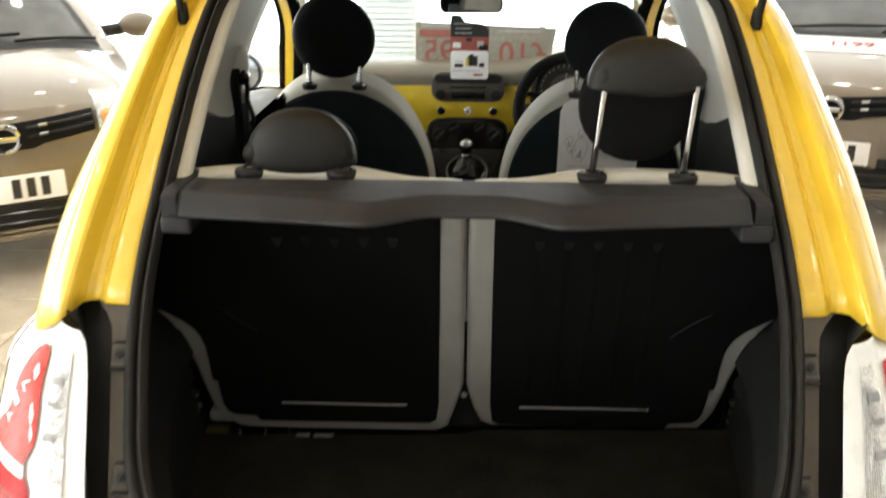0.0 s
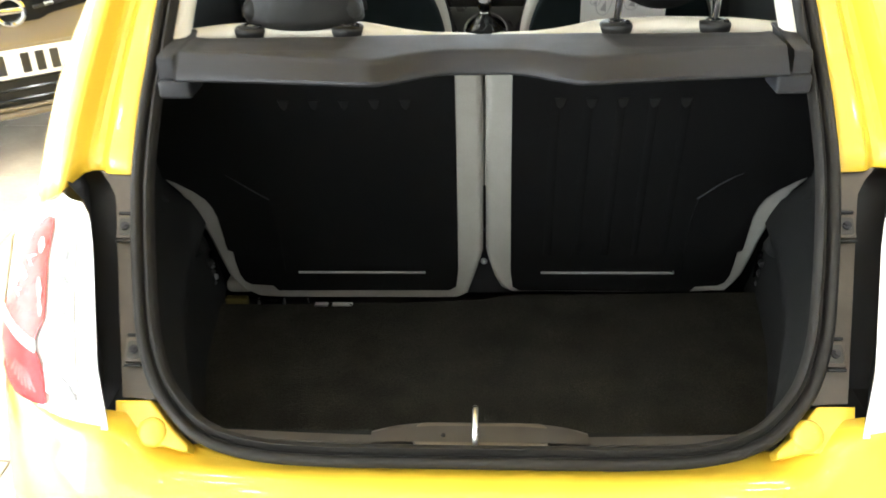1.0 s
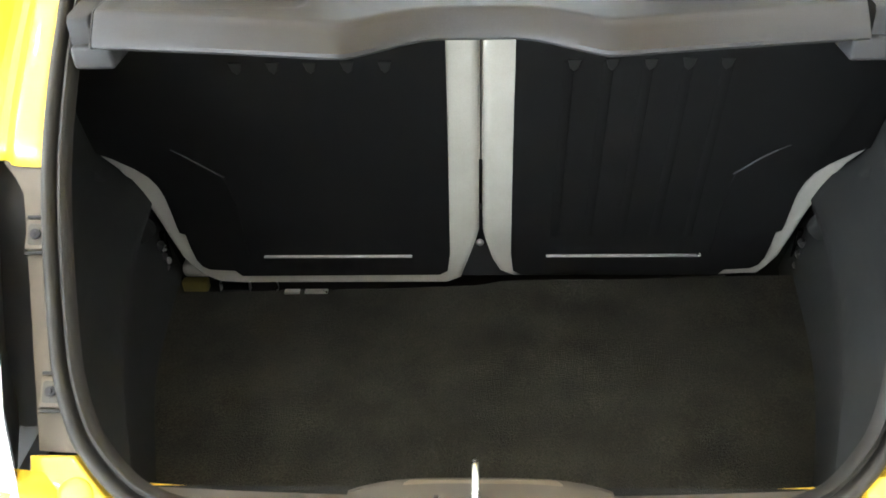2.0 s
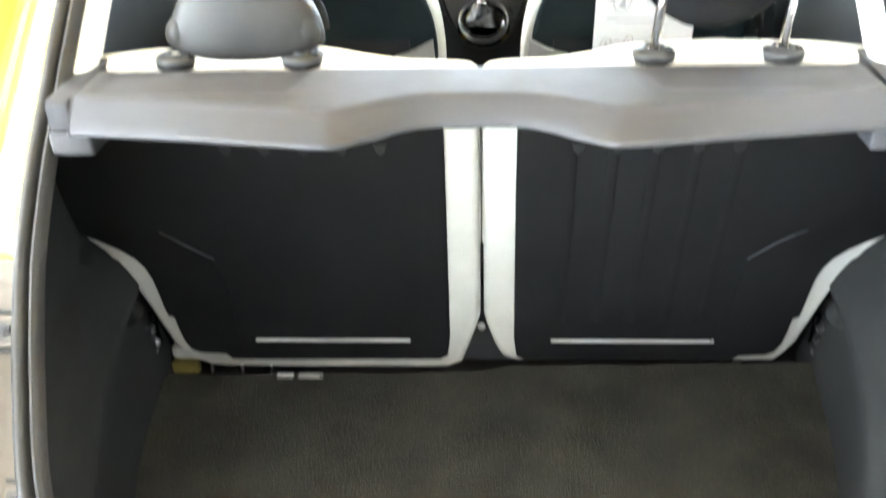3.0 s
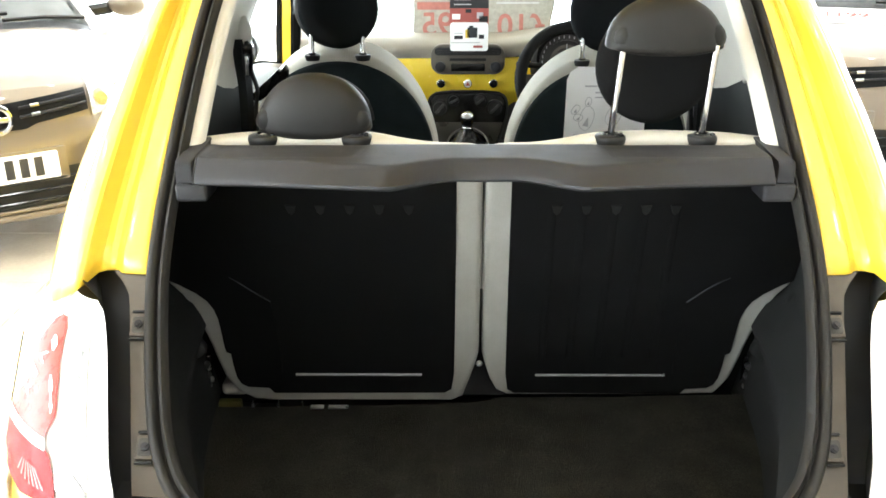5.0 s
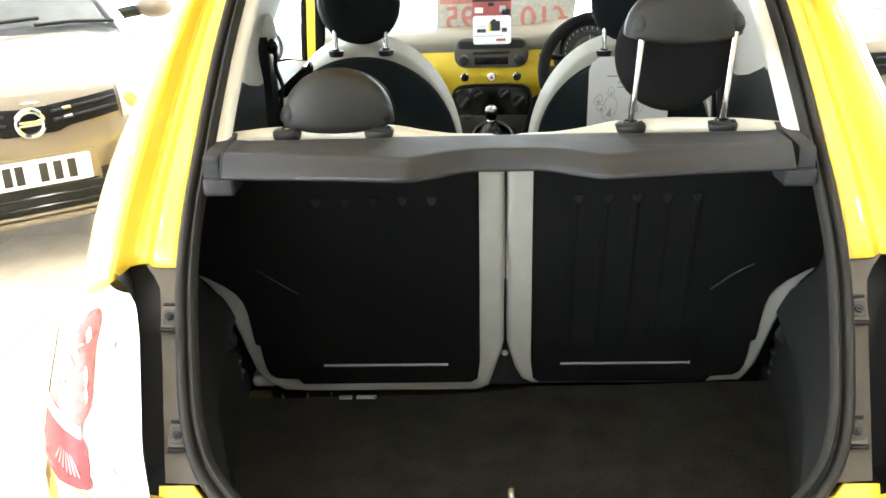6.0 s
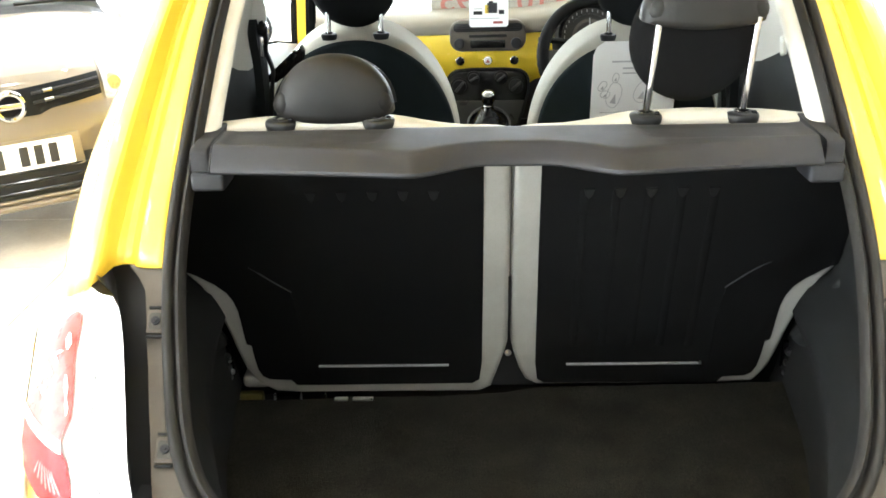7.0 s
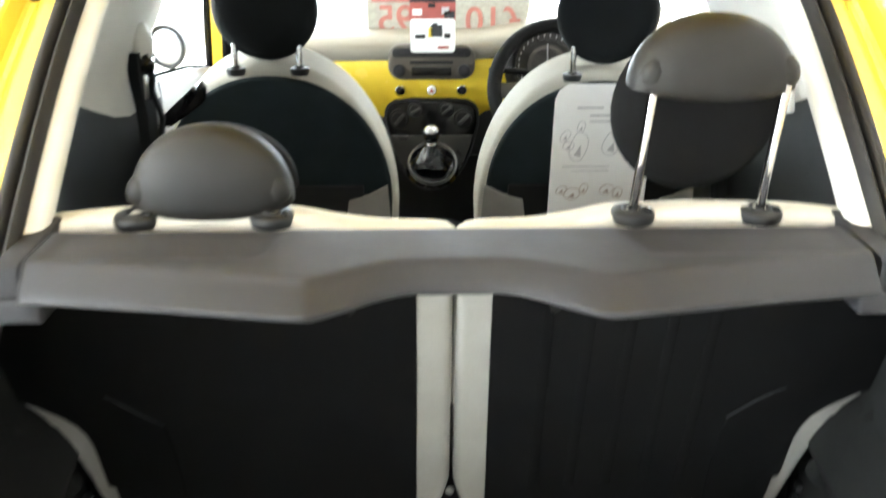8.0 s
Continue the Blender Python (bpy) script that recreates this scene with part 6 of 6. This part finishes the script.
def taupe_car(x, y, rz, label, variant):
    car2 = thing("taupe_hatchback", x, y, 0, label, "car", "taupe cars across the aisle", rz=rz)

    def skin(i0, i1, u0=-1.0, u1=1.0, lift=0.0, n=40):
        rows = []
        for i in range(i0, i1 + 1):
            row = []
            for j in range(n + 1):
                u = u0 + (u1 - u0) * j / n
                p = shell_point(u, i)
                row.append(p + Vector((0, -lift, lift * 0.3)))
            rows.append(row)
        return sheet(rows)
    part("bumper", skin(0, 8), TAUPE, car2, "taupe metallic front bumper", smooth=70)
    part("nose", skin(8, 12), TAUPE, car2, "taupe metallic nose panel", smooth=70)
    part("bonnet", skin(12, 17, -0.94, 0.94), TAUPE, car2, "taupe metallic bonnet", smooth=70)
    part("cowl", skin(17, 18, -0.97, 0.97), BLACK_PLASTIC, car2)
    part("windscreen", skin(18, 22, -0.86, 0.86), DARK_GLASS, car2, "dark reflecting windscreen", smooth=70)
    part("roof", skin(22, 26), TAUPE, car2, "taupe roof", smooth=70)
    part("tail", skin(26, 31), TAUPE, car2, "taupe rear", smooth=70)
    for s in (-1, 1):
        part("front_wing", skin(12, 17, s * 0.94, s * 1.0, 0.0, 4), TAUPE, car2, smooth=70)
        part("screen_pillar", skin(17, 22, s * 0.86, s * 1.0, 0.004, 4), TAUPE, car2, smooth=70)
        part("screen_seal", skin(18, 22, s * 0.835, s * 0.87, 0.008, 2), BLACK_PLASTIC, car2, smooth=70)
        rows = []
        for i in range(6, 28):
            p = shell_point(s, i)
            col = [p]
            for k in range(1, 9):
                t = k / 8
                col.append(Vector((p.x + s * 0.03 * math.sin(math.pi * t), p.y, p.z * (1 - t) + 0.24 * t)))
            rows.append(col)
        part("body_side", sheet(rows), TAUPE, car2, "taupe body side", smooth=70)
        rows = [[Vector((s * (0.785 * (1 - 0.50 * (z - 0.93)) + 0.004), y2, z)) for z in (0.95, 1.02, 1.1, 1.2, 1.28)] for y2 in (1.75, 2.0, 2.4, 2.8, 3.0)]
        part("side_window", sheet(rows), DARK_GLASS, car2, smooth=70)
        for wy in (0.72, 3.25):
            wh = new("wheel")
            wh.parent = car2
            wm = Matrix.Translation((s * 0.70, wy, 0.30)) @ Matrix.Rotation(radians(90 * s), 4, "Y")
            part("tyre", lathe([(0.20, -0.09), (0.275, -0.09), (0.298, -0.06), (0.30, 0.0), (0.298, 0.06), (0.275, 0.09), (0.20, 0.09)], wm, 32), TYRE, wh, "black road tyre", smooth=50)
            part("rim", lathe([(0.20, 0.09), (0.19, 0.075), (0.15, 0.06), (0.05, 0.065), (0.001, 0.07)], wm, 32), ALLOY, wh, "silver alloy rim", smooth=50)
        # headlamp wrapped round the corner, amber bulb, pale reflectors
        hl = part("headlamp", skin(8, 13, s * 0.55, s * 0.97, 0.010, 12), LAMP_GLASS, car2, "clear headlamp with an amber indicator", smooth=60)
        p = shell_point(s * 0.62, 10)
        part("indicator", lathe([(0.001, 0.02), (0.03, 0.016), (0.042, 0.0), (0.042, -0.02)], Matrix.Translation(p + Vector((0, -0.012, -0.012))) @ Matrix.Rotation(radians(90), 4, "X"), 18), AMBER, hl, "amber indicator")
        part("projector", lathe([(0.001, 0.02), (0.04, 0.016), (0.055, 0.0), (0.055, -0.02)], Matrix.Translation(shell_point(s * 0.78, 10) + Vector((0, -0.006, 0.01))) @ Matrix.Rotation(radians(90), 4, "X"), 18), CHROME, hl)
        mr = part("door_mirror", lathe([(0.001, -0.11), (0.06, -0.10), (0.095, -0.05), (0.10, 0.0), (0.09, 0.03), (0.001, 0.035)], Matrix.Translation((s * 0.99, 1.30, 0.975)) @ Matrix.Rotation(radians(-90), 4, "X") @ Matrix.Diagonal((1.15, 0.75, 1, 1)), 20), TAUPE, car2, "taupe door mirror", smooth=70)
        part("mirror_arm", tube([(s * 0.76, 1.32, 0.94), (s * 0.90, 1.31, 0.955)], 0.035, 8), BLACK_PLASTIC, mr)
        part("fog_recess", plate(rounded(0.15, 0.10, 0.03, 4), 0.01, Matrix.Translation(shell_point(s * 0.80, 4) + Vector((0, -0.012, 0))) @ Matrix.Rotation(radians(s * 32), 4, "Z") @ Matrix.Rotation(radians(90), 4, "X"), 0.003), BLACK_PLASTIC, car2)
    # grille: black field, chrome-grey bars, centre emblem ring
    def face_point(u, f):
        """The skin between two rows of the profile, f counted in rows."""
        i = min(int(f), 11)
        return shell_point(u, i).lerp(shell_point(u, i + 1), f - i)

    def foot_row(u):
        """The grille's lower edge dips round the emblem and climbs outward."""
        a = abs(u)
        return 7.55 + 0.5 * min(1.0, max(0.0, (a - 0.15) / 0.06)) + 1.9 * max(0.0, a - 0.2)
    rows = []
    for k in range(7):
        row = []
        for j in range(49):
            u = -0.53 + 1.06 * j / 48
            lo_, hi_ = foot_row(u), 10.4 + 1.7 * abs(u)
            row.append(face_point(u, lo_ + (hi_ - lo_) * k / 6) + Vector((0, -0.008, 0.002)))
        rows.append(row)
    gr = part("grille", sheet(rows), GRILLE_BLACK, car2, "black front grille with slim bars dipping round the emblem", smooth=60)
    for dz in (0.0, 1.0):
        for s in (-1, 1):
            # short chrome ends where the bars meet the emblem's field
            part("grille_clip", tube([face_point(s * u, 8.75 + dz + 1.7 * u) + Vector((0, -0.022, 0)) for u in (0.19, 0.215, 0.24)], 0.011, 8), CHROME, gr, "bright clip on the grille bar")
    for i, w_ in ((9, 0.52), (10, 0.52)):
        for a0, a1 in ((-w_, -0.13), (0.13, w_)):
            line = [face_point(a0 + (a1 - a0) * k / 12, i - 0.3 + 1.7 * abs(a0 + (a1 - a0) * k / 12)) + Vector((0, -0.014, 0)) for k in range(13)]
            part("grille_bar", tube(line, 0.007, 8), GREY_PLASTIC, gr)
    em = part("emblem", tube([shell_point(0, 9) + Vector((0.056 * math.cos(a), -0.022, -0.004 + 0.056 * math.sin(a))) for a in [2 * math.pi * k / 28 for k in range(28)]], 0.013, 8, (0, 1, 0.1), closed=True), CHROME, gr, "round chrome emblem ring")
    part("emblem_bar", box(0, shell_point(0, 9).y - 0.024, shell_point(0, 9).z - 0.004, 0.13, 0.012, 0.026, 0.004), CHROME, em)
    # lower intake with slats
    lo = part("lower_intake", skin(2, 4, -0.66, 0.66, 0.006, 24), BLACK_PLASTIC, car2, "black lower intake with slats", smooth=60)
    for z_ in (0.29, 0.335, 0.38):
        part("intake_slat", tube([(x_, 0.34 * (abs(x_) / 0.8) ** 3.2 - 0.016, z_) for x_ in [-0.5 + k / 12 for k in range(13)]], 0.008, 6), BLACK_GLOSS, lo)
    part("intake_strip", tube([(x_, 0.34 * (abs(x_) / 0.8) ** 3.2 - 0.012, 0.255) for x_ in [-0.62 + 1.24 * k / 24 for k in range(25)]], 0.009, 8), TAUPE, lo)
    part("chin_strip", tube([(x_, 0.34 * (abs(x_) / 0.8) ** 3.2 - 0.004, 0.225) for x_ in [-0.7 + 1.4 * k / 24 for k in range(25)]], 0.016, 8), TAUPE, car2)
    # plate with unreadable bars
    pm = Matrix.Translation((-0.045, -0.020, 0.445)) @ Matrix.Rotation(radians(86), 4, "X")
    npl = part("number_plate", plate(rounded(0.52, 0.118, 0.008, 3), 0.008, pm, 0.002), PAPER, car2, "white plate with dark bars")
    for cx in (-0.205, -0.15, -0.095, -0.045, 0.055, 0.115, 0.175):
        bar("plate_bar", cx, 0.0, 0.036, 0.084, pm, PRINT_DARK, npl, 0.002)
    part("plate_holder", plate(rounded(0.60, 0.145, 0.01, 3), 0.03, pm @ Matrix.Translation((0, 0, -0.009)), 0.003), TAUPE, car2)
    # wipers
    for cx, tip in ((-0.35, 0.30), (0.25, 0.72)):
        a, b2 = shell_point(cx / 0.8, 18), shell_point(tip / 0.85, 18)
        part("wiper", tube([a + Vector((0, -0.02, 0.01)), a.lerp(b2, 0.5) + Vector((0, -0.01, 0.035)), b2 + Vector((0, 0.02, 0.04))], 0.010, 6), BLACK_PLASTIC, car2)
    if variant:
        # white banner with slanting red marks at the foot of the windscreen
        bn = part("bonnet_banner", skin(15, 17, -0.62, 0.9, 0.006, 20), PAPER, car2, "white banner with red marks lying on the bonnet", smooth=70)
        p, q = shell_point(0.10, 15), shell_point(0.10, 17)
        tilt = math.atan2(q.z - p.z, q.y - p.y)
        letters("banner_figure", "1199", 0.125, Matrix.Translation(p.lerp(q, 0.5) + Vector((0, -0.010, 0.006))) @ Matrix.Rotation(tilt, 4, "X"), PRINT_RED, bn, "red figures")
    else:
        sm = Matrix.Translation(shell_point(-0.10, 20) + Vector((0, -0.03, 0.0))) @ Matrix.Rotation(radians(32), 4, "X")
        cd = part("windscreen_card", plate([(-0.14, -0.09), (0.14, -0.09), (0.14, 0.09), (-0.14, 0.09)], 0.002, sm), PAPER, car2, "white card with a red disc in the windscreen")
        part("card_disc", lathe([(0.001, 0.001), (0.055, 0.001), (0.055, 0.003), (0.001, 0.003)], sm, 20), PRINT_RED, cd)
    return car2


taupe_car(-1.985, 3.782, 36.0, "taupe metallic hatchback facing across the showroom aisle, white plate", False)
taupe_car(1.862, 4.69, -20.0, "taupe metallic hatchback with a white banner on its bonnet", True)

# ---- floor tiles, laid last ----
TS = 0.60
tile_mesh = None
floor_ob = bpy.data.objects["floor"]
rest = bmesh.new()
for i in range(30):
    for j in range(27):
        cx, cy = X0 + TS * (i + 0.5), Y0 + TS * (j + 0.5)
        near = -4.8 < cx < 3.4 and 0.3 < cy < 8.4
        if near:
            if tile_mesh is None:
                b = box(0, 0, -0.003, TS - 0.005, TS - 0.005, 0.006, 0.0015, seg=1)
                tile_mesh = bpy.data.meshes.new("tile")
                b.to_mesh(tile_mesh)
                b.free()
                tile_mesh.materials.append(TILE)
            t = new("tile", tile_mesh)
            t.location = (cx, cy, 0.0)
            t.parent = floor_ob
        else:
            b0 = [rest.verts.new((cx + a * (TS / 2 - 0.0025), cy + c * (TS / 2 - 0.0025), 0)) for a, c in ((-1, -1), (1, -1), (1, 1), (-1, 1))]
            rest.faces.new(b0)
ob = part("far_tiles", rest, TILE, floor_ob, smooth=0)
ob["kind"] = "stuff"
